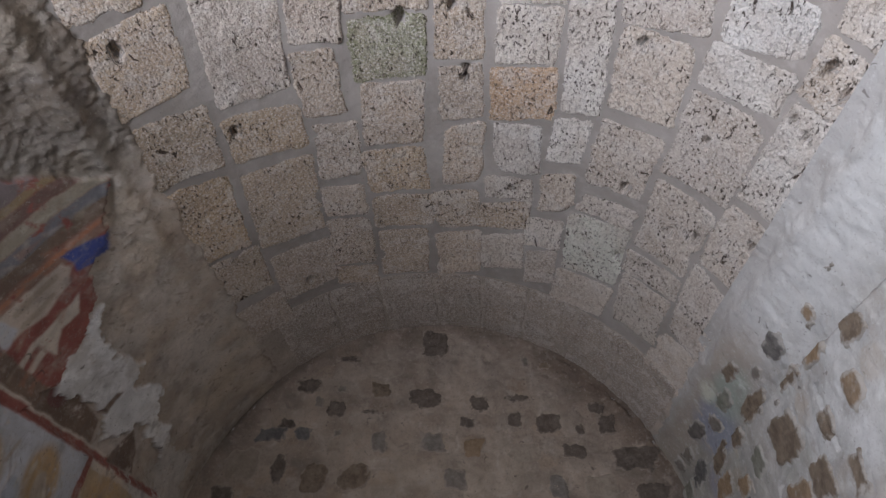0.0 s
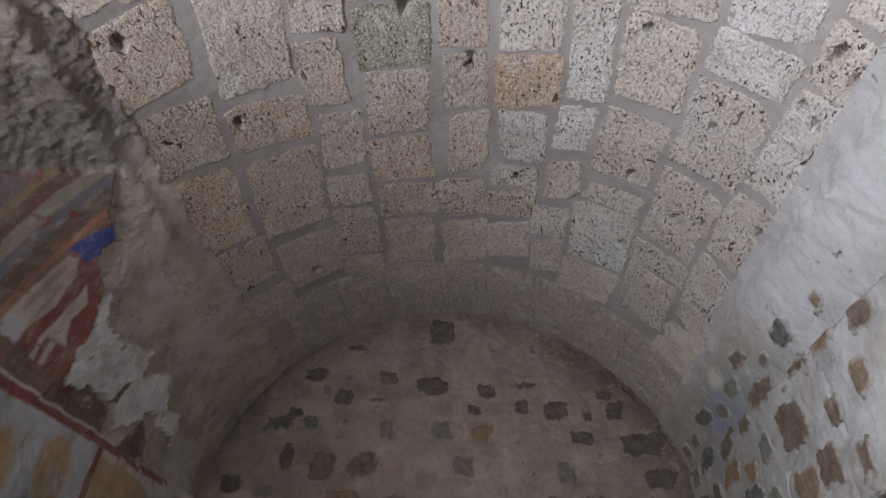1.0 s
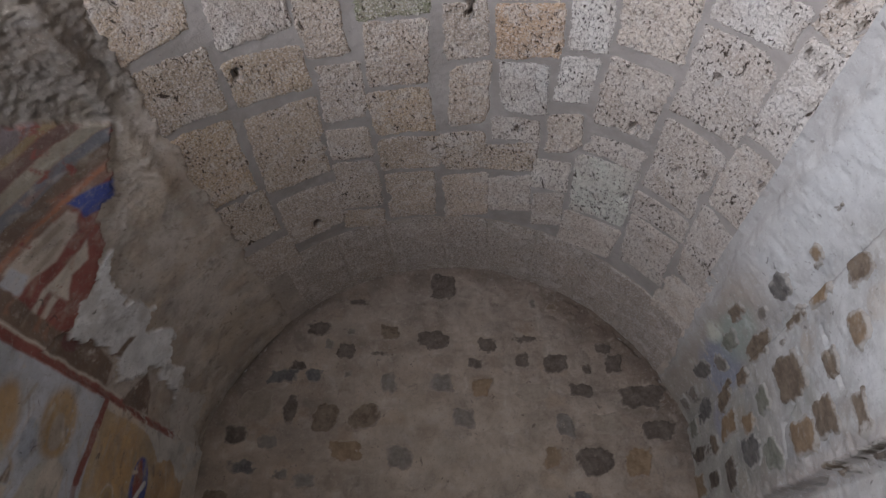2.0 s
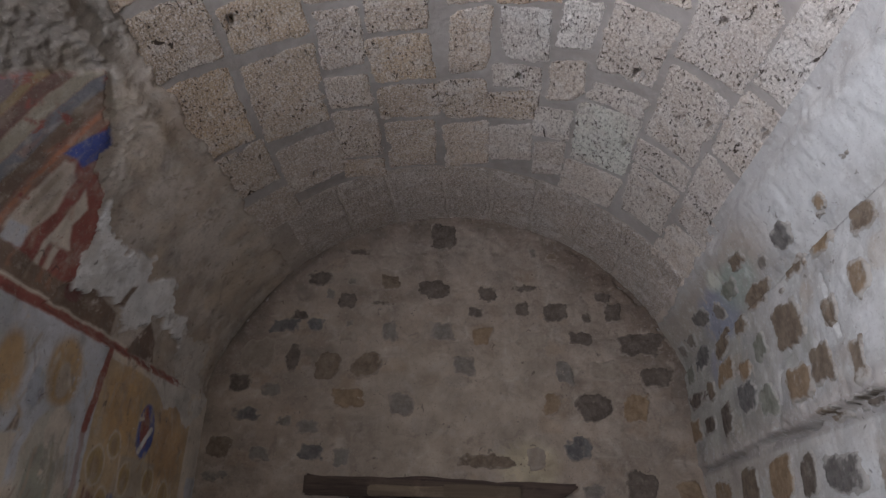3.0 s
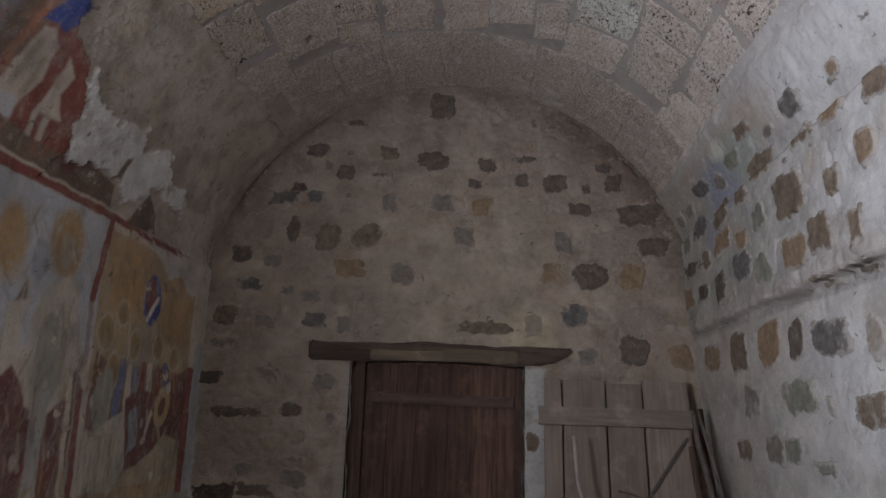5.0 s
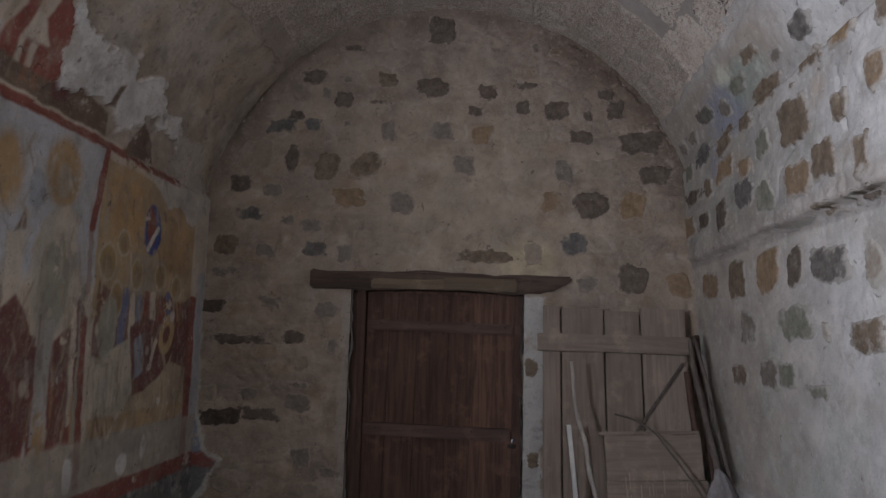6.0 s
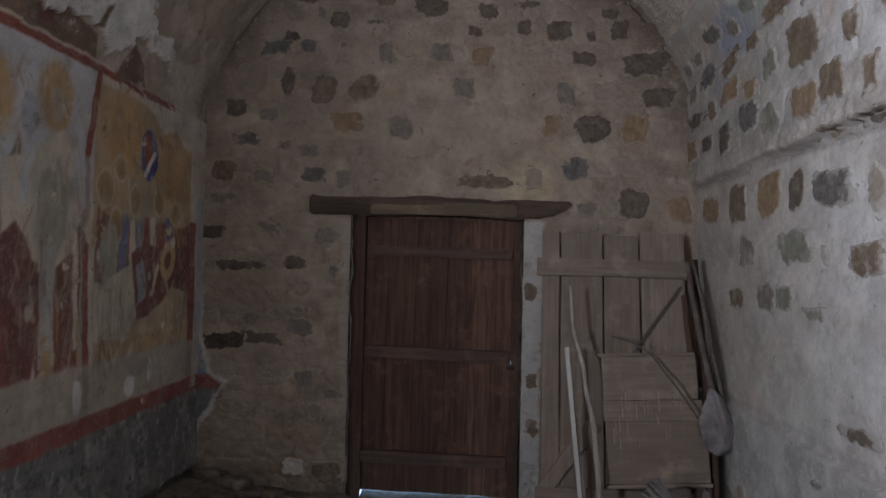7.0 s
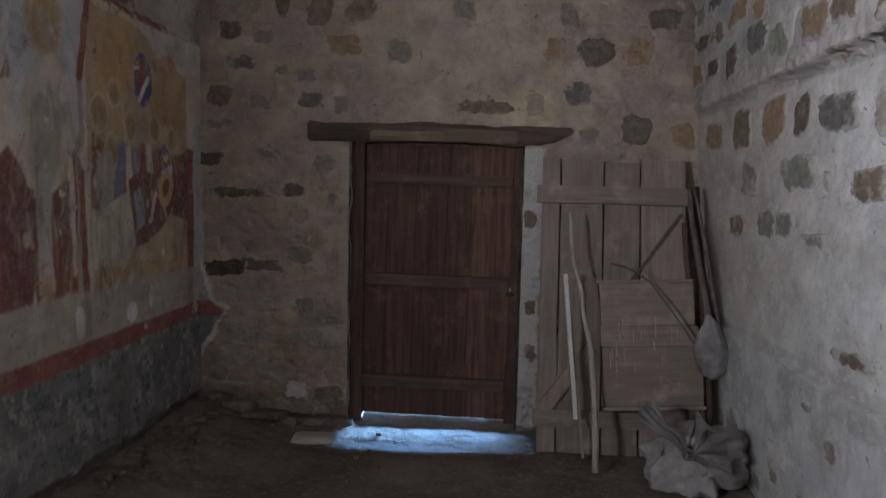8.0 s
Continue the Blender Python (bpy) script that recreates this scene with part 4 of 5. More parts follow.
# deep holes in the tufa: angle, place along the vault, size
HOLES = ((56.3, 2.47, 0.036), (35.6, 2.30, 0.026), (33.2, 2.41, 0.024), (47.5, 2.59, 0.028), (43.1, 2.50, 0.022), (91.9, 1.66, 0.034), (83.2, 2.00, 0.026),
         (83.0, 1.94, 0.022), (116.9, 3.58, 0.030), (54.5, 3.05, 0.024), (38.9, 1.58, 0.020), (36.8, 1.62, 0.016), (38.4, 1.33, 0.028), (35.7, 1.39, 0.024),
         (128.4, 1.49, 0.026), (119.2, 2.13, 0.026), (75.4, 2.79, 0.020), (47.5, 1.93, 0.024), (84.9, 1.59, 0.026), (59.2, 1.60, 0.022))


def bed_lift(th, y):
    a = np.radians(th) * R
    hole = 0
    for hole_th, hole_y, size in HOLES:
        if np.any((np.abs(th - hole_th) < 3) & (np.abs(y - hole_y) < 0.1)):
            far = np.hypot((th - hole_th) * 0.0314, (y - hole_y) * 0.6) + 0.016 * fbm(a, y, 0 * a, 30, 3, 96)
            hole = hole - 0.06 * step(size, size * 0.5, far)
    return hole + 0.004 * fbm(a, y, 0 * a, 4, 4, 81) + 0.003 * fbm(a, y, 0 * a, 20, 3, 82) + 0.005 * step(RING - 0.02, RING + 0.02, y + 0.02 * fbm(a, y, 0 * a, 5, 3, 83))


def block(buf, rng, y0, y1, th0, th1, slant, drift, kind, tint, d, seed, proud, gap=0.0):
    """One cut block: its face rises out of the mortar along an uneven outline."""
    w, l, m = radians(th1 - th0) * R, y1 - y0, 0.03
    thc, yc = (th0 + th1) / 2, (y0 + y1) / 2
    wide, deep = w / 2 + m + radians(abs(drift)) * R / 2, l / 2 + m + abs(slant) / 2
    a, y = np.meshgrid(np.linspace(-wide, wide, max(5, int(2 * wide / d))), np.linspace(yc - deep, yc + deep, max(5, int(2 * deep / d))), indexing="ij")
    th = thc + np.degrees(a / R)
    s = np.radians(th) * R
    r = rng.uniform(0.006, 0.03)
    across = a - radians(drift) * R * (y - yc) / l + 0.012 * fbm(s, y, 0 * s + seed, 3.0, 2, 97)
    along = y - yc - slant * a / w + 0.016 * fbm(s, y, 0 * s + seed, 3.5, 2, 98)
    qx, qy = np.abs(across) - w / 2 + r, np.abs(along) - l / 2 + r
    edge = r - np.hypot(np.maximum(qx, 0), np.maximum(qy, 0)) - np.minimum(np.maximum(qx, qy), 0)
    edge = edge - gap - 0.022 * fbm(s, y, 0 * s + seed, 13, 6, 91, 0.8) - 0.026 * step(0.35, 0.75, fbm(s, y, 0 * s + seed, 6, 3, 95))
    rise = step(-0.006, 0.006, edge)
    rough = rng.uniform(0.7, 1.5)
    face = proud + 0.0018 * rough * fbm(s, y, 0 * s + seed, 6, 4, 92) + 0.0038 * rough * fbm(s, y * 0.7, 0 * s + seed, 34, 3, 93, 0.7)
    if kind == "r":  # deeply weathered, fluted along the vault
        face = face + 0.014 * np.abs(fbm(s, y * 0.35, 0 * s + seed, 16, 3, 99)) - 0.016 * step(0.1, 0.5, fbm(s, y * 0.4, 0 * s + seed, 12, 3, 100))
    pit = fbm(s, y * 0.75, 0 * s + seed, 17, 3, 94, 0.5)
    face = face - 0.020 * step(0.50, 0.64, pit) * step(0.0, 0.02, edge) + rng.uniform(-0.010, 0.010) * (a / w)
    face = np.maximum(face, 0.0022)
    lift = bed_lift(th, y) - 0.03 + (0.03 + face) * rise
    colour = np.full(a.shape + (3,), 1.0) * np.array(tint) * (1 + 0.16 * fbm(s, y, 0 * s + seed, 5, 4, 101, 0.6))[..., None]
    if kind == "m":  # green moss on the rims
        moss = np.clip(step(0.07, 0.0, edge) * 0.7 + step(0.1, 0.5, fbm(s, y, 0 * s, 9, 4, 102)) * 0.4, 0, 0.8)[..., None]
        colour = colour * (1 - moss) + np.array((0.21, 0.22, 0.12)) * moss
    buf.grid(vault_point(th, y, lift), 2 if y0 > 3.15 else 1, colour)


def build_ceiling():
    buf = Buffer()
    rng = random.Random(7)
    for y0, y1, d in ((0.9, WEST + 0.03, 0.013), (EAST - 0.1, 0.9, 0.08)):
        span = radians(TH_S_END - TH_N_END + 4) * R
        th, y = np.meshgrid(np.linspace(TH_N_END - 2, TH_S_END + 2, int(span / d)), np.linspace(y0, y1, int((y1 - y0) / d)), indexing="ij")
        rim = step(TH_N_END + 0.8, TH_N_END - 1.2, th) + step(TH_S_END - 0.8, TH_S_END + 1.2, th)
        s = np.radians(th) * R
        smear = 0.0004 + 0.0022 * fbm(s, y, 0 * s, 4.5, 5, 85, 0.6) + 0.0010 * fbm(s, y, 0 * s, 40, 3, 86)
        ring = step(RING - 0.02, RING + 0.03, y)
        g = 1 + 0.35 * fbm(s, y, 0 * s, 5, 5, 87, 0.65)
        stop = int(np.searchsorted(y[0], RING))
        lift = bed_lift(th, y) - 0.05 * rim + smear * (1 - ring) + 0.004 * ring * fbm(s, y, 0 * s, 9, 4, 88)
        if stop < 2 or stop > y.shape[1] - 3:
            buf.grid(vault_point(th, y, lift), 0)
        else:
            buf.grid(vault_point(th, y, lift)[:, :stop + 1], 0)
            buf.grid(vault_point(th, y, lift)[:, stop:], 3, (g[..., None] * np.array((0.46, 0.395, 0.335)))[:, stop:])
    n = 0
    for k, blocks in enumerate((COURSE_J, COURSE_I, COURSE_H, COURSE_G, COURSE_F, COURSE_E, COURSE_D, COURSE_C, COURSE_B, COURSE_A)):
        # the part of the course behind the camera
        ends = [EAST, -2.1, -1.4, -0.8, -0.2, 0.35, blocks[0][0]]
        plain = [(a + 0.03, b - 0.03, JOINTS[k] + 0.6, JOINTS[k + 1] - 0.6, 0.0, 0.0, "-") for a, b in zip(ends, ends[1:])]
        for y0, y1, th0, th1, slant, drift, kind in plain + blocks:
            g, warm = rng.uniform(-0.03, 0.03), rng.uniform(-0.015, 0.025)
            r0, g0, b0 = KINDS[kind]
            fade = 0.98 if y0 > 3.15 and k < 6 else 0.9 if y0 > 3.15 else 1.0
            block(buf, rng, y0, y1, th0, th1, slant, drift, kind, ((r0 + g + warm) * fade, (g0 + g) * fade, (b0 + g - warm) * fade), 0.008 if y1 > 0.95 else 0.05, n, rng.uniform(0.001, 0.0035), -0.011 if y0 < 2.3 else -0.017)
            n += 1
    # the lower ring against the end wall, of long blocks under a thin smear of mortar
    th = 33.0
    while th < 126:
        w = 12.0 * rng.uniform(0.75, 1.2)
        g = rng.uniform(-0.03, 0.02)
        block(buf, rng, RING + 0.02, WEST + 0.02, th + 0.3, th + w - 0.3, 0.0, rng.uniform(-0.8, 0.8), "-", (0.40 + g, 0.34 + g, 0.29 + g), 0.011, n, rng.uniform(0.001, 0.003), -0.010)
        th += w
        n += 1
    # outer skin of the vault
    th, y = np.meshgrid(np.linspace(5, 175, 60), np.array([EAST - 0.6, WEST + 0.8]), indexing="ij")
    buf.grid(vault_point(th, y, np.full(th.shape, -0.4)), 0)
    return tagged(link("ceiling", buf.mesh("ceiling", [VAULT_MORTAR, BLOCK, BLOCK_WORN, WEST_MORTAR])), "barrel vault of porous tufa blocks in grey mortar", "ceiling", kind="structure")


build_ceiling()

# ---- things: the door and its lintel ----
def rough_box(bm, x0, x1, y0, y1, z0, z1, cuts=6, amp=0.003, seed=0, bevel=0.004, m=None):
    """A beam or board with softened edges and slightly uneven faces."""
    b = bmesh.new()
    bmesh.ops.create_cube(b, size=1.0)
    sx, sy, sz = x1 - x0, y1 - y0, z1 - z0
    bmesh.ops.scale(b, vec=(sx, sy, sz), verts=b.verts)
    bmesh.ops.translate(b, vec=((x0 + x1) / 2, (y0 + y1) / 2, (z0 + z1) / 2), verts=b.verts)
    axis = max(range(3), key=lambda k: (sx, sy, sz)[k])
    long_edges = [e for e in b.edges if abs((e.verts[0].co - e.verts[1].co)[axis]) > 1e-6]
    if cuts:
        bmesh.ops.subdivide_edges(b, edges=long_edges, cuts=cuts)
    if bevel:
        sharp = [e for e in b.edges if len(e.link_faces) == 2 and e.calc_face_angle(0) > 0.5]
        bmesh.ops.bevel(b, geom=sharp, offset=bevel, segments=2, affect="EDGES")
    for v in b.verts:
        q = v.co * 3.1 + Vector((seed * 1.7, seed * 0.9, seed * 2.3))
        k = Vector((noise.noise(q), noise.noise(q + Vector((9, 0, 0))), noise.noise(q + Vector((0, 7, 0))))) * amp
        k[axis] *= 0.4
        v.co += k
    if m is not None:
        bmesh.ops.transform(b, matrix=m, verts=b.verts)
    me = bpy.data.meshes.new("tmp")
    b.to_mesh(me)
    b.free()
    bm.from_mesh(me)
    bpy.data.meshes.remove(me)
    return bm


def board(name, mat, parent, x0, x1, y0, y1, z0, z1, cuts=6, amp=0.003, seed=0, bevel=0.004, m=None, label=""):
    return part(name, rough_box(bmesh.new(), x0, x1, y0, y1, z0, z1, cuts, amp, seed, bevel, m), mat, parent, label)


def tube(name, points, radius, mat, parent, label="", rings=8, taper=1.0, wobble=0.0, seed=0):
    """A round bar along points, tapered towards its end."""
    pts = [Vector(p) for p in points]
    fine = []
    for a, b in zip(pts, pts[1:]):
        fine += [a.lerp(b, k / 6) for k in range(6)]
    fine.append(pts[-1])
    for _ in range(3):
        fine = [fine[0]] + [(fine[k - 1] + fine[k] * 2 + fine[k + 1]) / 4 for k in range(1, len(fine) - 1)] + [fine[-1]]
    bm = bmesh.new()
    loops = []
    for k, p in enumerate(fine):
        d = (fine[min(k + 1, len(fine) - 1)] - fine[max(k - 1, 0)]).normalized()
        q = d.to_track_quat("Z", "X")
        r = radius * (1 + (taper - 1) * k / len(fine))
        p = p + Vector((noise.noise(p * 4 + Vector((seed, 0, 0))), noise.noise(p * 4 + Vector((0, seed, 5))), 0)) * wobble
        ring = []
        for j in range(rings):
            a = 2 * math.pi * j / rings
            rr = r * (1 + 0.18 * noise.noise(p * 25 + Vector((a, seed, 0))))
            ring.append(bm.verts.new(p + q @ Vector((rr * math.cos(a), rr * math.sin(a), 0))))
        loops.append(ring)
    for a, b in zip(loops, loops[1:]):
        for j in range(rings):
            bm.faces.new((a[j], a[(j + 1) % rings], b[(j + 1) % rings], b[j])).smooth = True
    bm.faces.new(loops[0][::-1])
    bm.faces.new(loops[-1])
    return part(name, bm, mat, parent, label)


def build_door():
    door = thing("door_1", pose(0, 0, 0), "closed dark brown plank door with three battens, sagging", "door", kind="structure")
    # frame posts
    board("frame_post", FRAME_WOOD, door, DOOR_X0 - 0.03, -0.650, 4.665, 4.79, FLOOR - 0.08, 1.87, 10, 0.006, 1, 0.006)
    board("frame_rebate", FRAME_WOOD, door, 0.335, 0.50, 4.762, 4.786, 1.55, 1.88, 4, 0.002, 3, 0.004)
    board("frame_head", FRAME_WOOD, door, -0.70, 0.48, 4.768, 4.80, 1.80, 1.92, 4, 0.002, 4, 0.004)
    # the leaf hangs a little out of true
    tilt = Matrix.Translation((-0.65, 4.70, 0.9)) @ Matrix.Rotation(radians(0.9), 4, "Y") @ Matrix.Translation((0.65, -4.70, -0.9))
    for x0, z0, z1 in ((0.3965, FLOOR - 0.05, 0.82), (0.405, 0.8205, 0.8795), (0.3965, 0.88, 1.87)):  # a notch lets daylight in
        board("frame_post", FRAME_WOOD, door, x0, 0.52, 4.695, 4.741, z0, z1, 4, 0.0, 2, 0.002, tilt)
    # strips added behind the slit to block the view out; gaps leave bright dots
    for z0, z1 in ((FLOOR, 0.52), (0.535, 0.80), (0.825, 0.845), (0.885, 1.60)):
        board("stop_strip", FRAME_WOOD, door, 0.396, 0.44, 4.765, 4.785, z0, z1, 2, 0.0, 5, 0.001, tilt)
    x, widths = -0.655, (0.165, 0.20, 0.225, 0.17, 0.145, 0.147)
    for k, w in enumerate(widths):
        board("plank", DOOR_WOOD, door, x + 0.0008, x + w - 0.0008, 4.712, 4.738, -0.083 - 0.003 * (k % 2), 1.862, 10, 0.0015, 10 + k, 0.003, tilt)
        x += w
    # board added behind the planks to keep daylight out of their joints
    board("backing_board", DOOR_WOOD, door, -0.70, x - 0.03, 4.742, 4.760, -0.072, 1.90, 4, 0.0, 29, 0.002, tilt)
    for k, (z, h) in enumerate(((1.63, 0.075), (0.905, 0.085), (0.165, 0.085))):
        b = board("batten", DOOR_BATTEN, door, -0.64, 0.385, 4.668, 4.711, z - h / 2, z + h / 2, 8, 0.004, 30 + k, 0.007, tilt)
        for xx in (-0.55, -0.2, 0.12, 0.33):
            bm = bmesh.new()
            bmesh.ops.create_cone(bm, cap_ends=True, segments=8, radius1=0.006, radius2=0.004, depth=0.004, matrix=tilt @ Matrix.Translation((xx, 4.666, z + 0.012)) @ Matrix.Rotation(radians(90), 4, "X"))
            part("nail", bm, IRON, b)
    latch = board("latch", IRON, door, 0.37, 0.43, 4.69, 4.705, 0.80, 0.83, 0, 0.0, 40, 0.003)
    return door


build_door()

lintel = thing("lintel", pose(0, 0, 0), "weathered wooden lintel beam over the doorway, broken at one end", "beam")
bm = rough_box(bmesh.new(), -1.045, 0.80, WEST - 0.035, WEST + 0.30, 1.868, 2.006, 40, 0.018, 50, 0.014)
for v in bm.verts:
    if v.co.x > 0.55:  # the broken end thins out upwards
        t = (v.co.x - 0.55) / 0.25
        v.co.z = max(v.co.z, 1.868 + 0.11 * t ** 1.5 + 0.012 * noise.noise(v.co * 20)) - 0.0
    if v.co.z < 1.90 and -0.62 < v.co.x < 0.35:
        v.co.z += 0.006
    v.co.z += 0.014 * noise.noise(Vector((v.co.x * 5.0, 3.0, v.co.z * 2.0))) + 0.006 * noise.noise(v.co * 18) - 0.008 * (v.co.x + 1.0)
    v.co.x += 0.02 * noise.noise(Vector((2.0, v.co.y * 9, v.co.z * 14))) * (abs(v.co.x) > 0.75)
part("beam", bm, LINTEL_WOOD, lintel)
board("splinter", LINTEL_TAN, lintel, -0.60, 0.05, WEST - 0.056, WEST - 0.020, 1.876, 1.945, 26, 0.010, 51, 0.010, None, "paler split strip")
board("splinter", LINTEL_TAN, lintel, -0.10, 0.42, WEST - 0.060, WEST - 0.022, 1.872, 1.962, 26, 0.012, 52, 0.012, None, "paler split strip")

threshold = thing("threshold", pose(0, 0, 0), "worn pale stone threshold under the door", "threshold")
bm = rough_box(bmesh.new(), DOOR_X0 - 0.01, DOOR_X1 + 0.02, WEST - 0.02, WEST + 0.18, -0.36, -0.102, 24, 0.006, 55, 0.015)
for v in bm.verts:  # lowered towards the room, so that door light passes over the slab
    if v.co.z > -0.2 and v.co.y < 4.68:
        v.co.z -= 0.062
part("slab", bm, STONE["g"], threshold)
# dark outer block added to narrow the bright strip under the door
board("sill", STONE["d"], threshold, DOOR_X0 - 0.01, DOOR_X1 + 0.02, WEST + 0.181, WEST + 0.70, -0.36, -0.100, 12, 0.003, 56, 0.01)


# ---- old plank door that leans on the end wall ----
def leaning(x, y, z, back, turn=0.0, roll=0.0):
    """A pose for a flat thing whose foot stands at x, y, z and that leans back by some degrees."""
    return Matrix.Translation((x, y, z)) @ Matrix.Rotation(radians(turn), 4, "Z") @ Matrix.Rotation(radians(-back), 4, "X") @ Matrix.Rotation(radians(roll), 4, "Y")


def build_old_door():
    m = leaning(0.575, 4.14, -0.115, 10.6, 0.0, 0.4)
    door = thing("old_door", m, "old grey plank door leaning against the end wall", "door")
    x = 0.0
    for k, w in enumerate((0.125, 0.285, 0.24, 0.30)):
        board("plank", GREY_WOOD, door, x + 0.002, x + w - 0.010, 0.0, 0.026, 0.0, 1.93 - 0.012 * (k % 3), 10, 0.004, 60 + k, 0.004)
        x += w
    board("batten", GREY_WOOD_X, door, -0.035, 0.955, -0.035, -0.001, 1.62, 1.735, 8, 0.005, 65, 0.006)
    board("batten", GREY_WOOD_X, door, -0.030, 0.99, -0.036, -0.001, 0.17, 0.275, 8, 0.005, 66, 0.006)
    brace = Matrix.Translation((0.02, 0, 0.26)) @ Matrix.Rotation(radians(38), 4, "Y")
    board("brace", GREY_WOOD, door, -0.045, 0.045, -0.033, -0.002, 0.0, 0.52, 6, 0.004, 67, 0.005, brace)
    brace = Matrix.Translation((0.55, 0, 1.06)) @ Matrix.Rotation(radians(35), 4, "Y")
    board("brace", ROPE, door, -0.009, 0.009, -0.024, -0.004, 0.0, 0.62, 6, 0.003, 68, 0.003, brace, "thin dark cross lath")
    return door


build_old_door()


def build_hatch():
    m = leaning(0.985, 3.98, 0.245, 8.0, 2.0, -2.2)
    hatch = thing("board_panel", m, "square panel of three pale worn boards leaning on the old door", "panel")
    z = 0.0
    for k, h in enumerate((0.365, 0.125, 0.265)):
        board("board", GREY_WOOD_X, hatch, -0.02 + 0.01 * k - 0.04 * (z / 0.75), 0.59 - 0.02 * k, 0.0, 0.022, z + 0.0015, z + h - 0.0015, 6, 0.003, 80 + k, 0.003)
        z += h
    board("edge_strip", GREY_WOOD_X, hatch, -0.03, 0.60, -0.012, 0.024, -0.022, 0.0, 6, 0.003, 84, 0.003)
    board("edge_strip", GREY_WOOD_X, hatch, -0.055, 0.545, -0.010, 0.024, z, z + 0.018, 6, 0.003, 85, 0.003)
    rng = random.Random(31)
    for k in range(26):
        x0, z0 = rng.uniform(0.02, 0.46), rng.uniform(0.20, 0.46)
        board("scratch", PALE_SCRATCH, hatch, x0, x0 + rng.uniform(0.003, 0.008), -0.0035, 0.002, z0, z0 + rng.uniform(0.04, 0.13), 0, 0.0, 88 + k, 0.0)
    # leg on which the panel stands, behind it
    board("leg", GREY_WOOD, hatch, 0.50, 0.56, 0.024, 0.06, -0.335, 0.3, 4, 0.003, 87, 0.004)
    return hatch


build_hatch()

stick = thing("stick", pose(0.89, 3.75, -0.08), "long crooked bare stick leaning on the old plank door", "stick")
tube("branch", [(0, 0, 0), (-0.005, 0.12, 0.40), (-0.03, 0.20, 0.72), (-0.075, 0.28, 1.0), (-0.15, 0.36, 1.30), (-0.155, 0.40, 1.50)], 0.020, STICK_WOOD, stick, "", 8, 0.5, 0.02, 3)
lath = thing("lath", leaning(0.80, 4.02, -0.08 + 0.23, 4.0, 0, -5.6), "thin pale lath leaning on the old plank door", "lath")
board("strip", LIT_PALE_LATH, lath, -0.012, 0.014, -0.02, 0.012, 0.0, 0.90, 10, 0.003, 90, 0.002)
lath = thing("lath", leaning(0.855, 3.99, -0.09, 7.0, 0, -6.5), "narrow grey lath leaning on the old plank door", "lath")
board("strip", STICK_WOOD, lath, -0.008, 0.008, -0.008, 0.008, 0.0, 1.12, 12, 0.006, 91, 0.002)
cord = thing("cord", pose(0, 0, 0), "thin dark cord hanging across the leaning boards", "cord")
tube("strand", [(1.02, 4.235, 1.10), (1.12, 4.15, 1.08), (1.22, 4.04, 1.02), (1.34, 3.98, 0.86), (1.48, 3.96, 0.66)], 0.006, ROPE, cord, "", 6, 1.0, 0.01, 8)

pole = thing("pole", pose(1.60, 4.0, -0.08), "slender dark wooden pole leaning in the corner", "pole")
tube("shaft", [(0.03, -0.02, 0.0), (0.01, 0.10, 0.6), (-0.03, 0.22, 1.15), (-0.05, 0.34, 1.68)], 0.024, FRAME_WOOD, pole, "", 8, 0.8, 0.015, 6)
pole = thing("pole", pose(1.52, 4.02, -0.08), "bent dark pole leaning in the corner", "pole")
tube("shaft", [(0.08, -0.05, 0.0), (0.05, 0.08, 0.5), (-0.01, 0.2, 1.0), (-0.035, 0.30, 1.45)], 0.022, FRAME_WOOD, pole, "", 8, 0.9, 0.015, 9)


# ---- cloth things ----
def lump(bm, centre, size, seed, folds=9, depth=0.10, neck=0.0, segs=72, rows=44, sag=0.25):
    """A filled cloth form with folds that gather towards a neck at its top."""
    rng = random.Random(seed)
    phase = [rng.uniform(0, 6.28) for _ in range(5)]
    grid = []
    for i in range(rows + 1):
        v = i / rows
        phi = math.pi * v
        ring = []
        for j in range(segs):
            a = 2 * math.pi * j / segs
            r = math.sin(phi) ** 0.8
            z = -math.cos(phi)
            if z < 0:
                z *= 0.85
            else:
                r = r * (1 - neck * z) + 0.02
            k = 0.35 + 0.65 * v
            f = 1 + depth * k * (math.sin(folds * a + phase[0] + 2.5 * math.sin(2 * a + phase[1]) + 3 * v) * 0.6 + math.sin(folds * 1.7 * a + phase[2] - 4 * v) * 0.4)
            p = Vector((r * math.cos(a) * f, r * math.sin(a) * f, z))
            f2 = 1 + sag * noise.noise(p * 1.6 + Vector((seed, 0, 0))) + 0.14 * noise.noise(p * 4 + Vector((0, seed, 0))) + 0.10 * abs(noise.noise(p * 7 + Vector((seed, seed, 0))))
            p = Vector((p.x * size[0] * f2, p.y * size[1] * f2, p.z * size[2] * (1 + 0.12 * noise.noise(p * 2.2))))
            ring.append(bm.verts.new(Vector(centre) + p))
        grid.append(ring)
    for a, b in zip(grid, grid[1:]):
        for j in range(segs):
            bm.faces.new((a[j], a[(j + 1) % segs], b[(j + 1) % segs], b[j])).smooth = True
    return bm


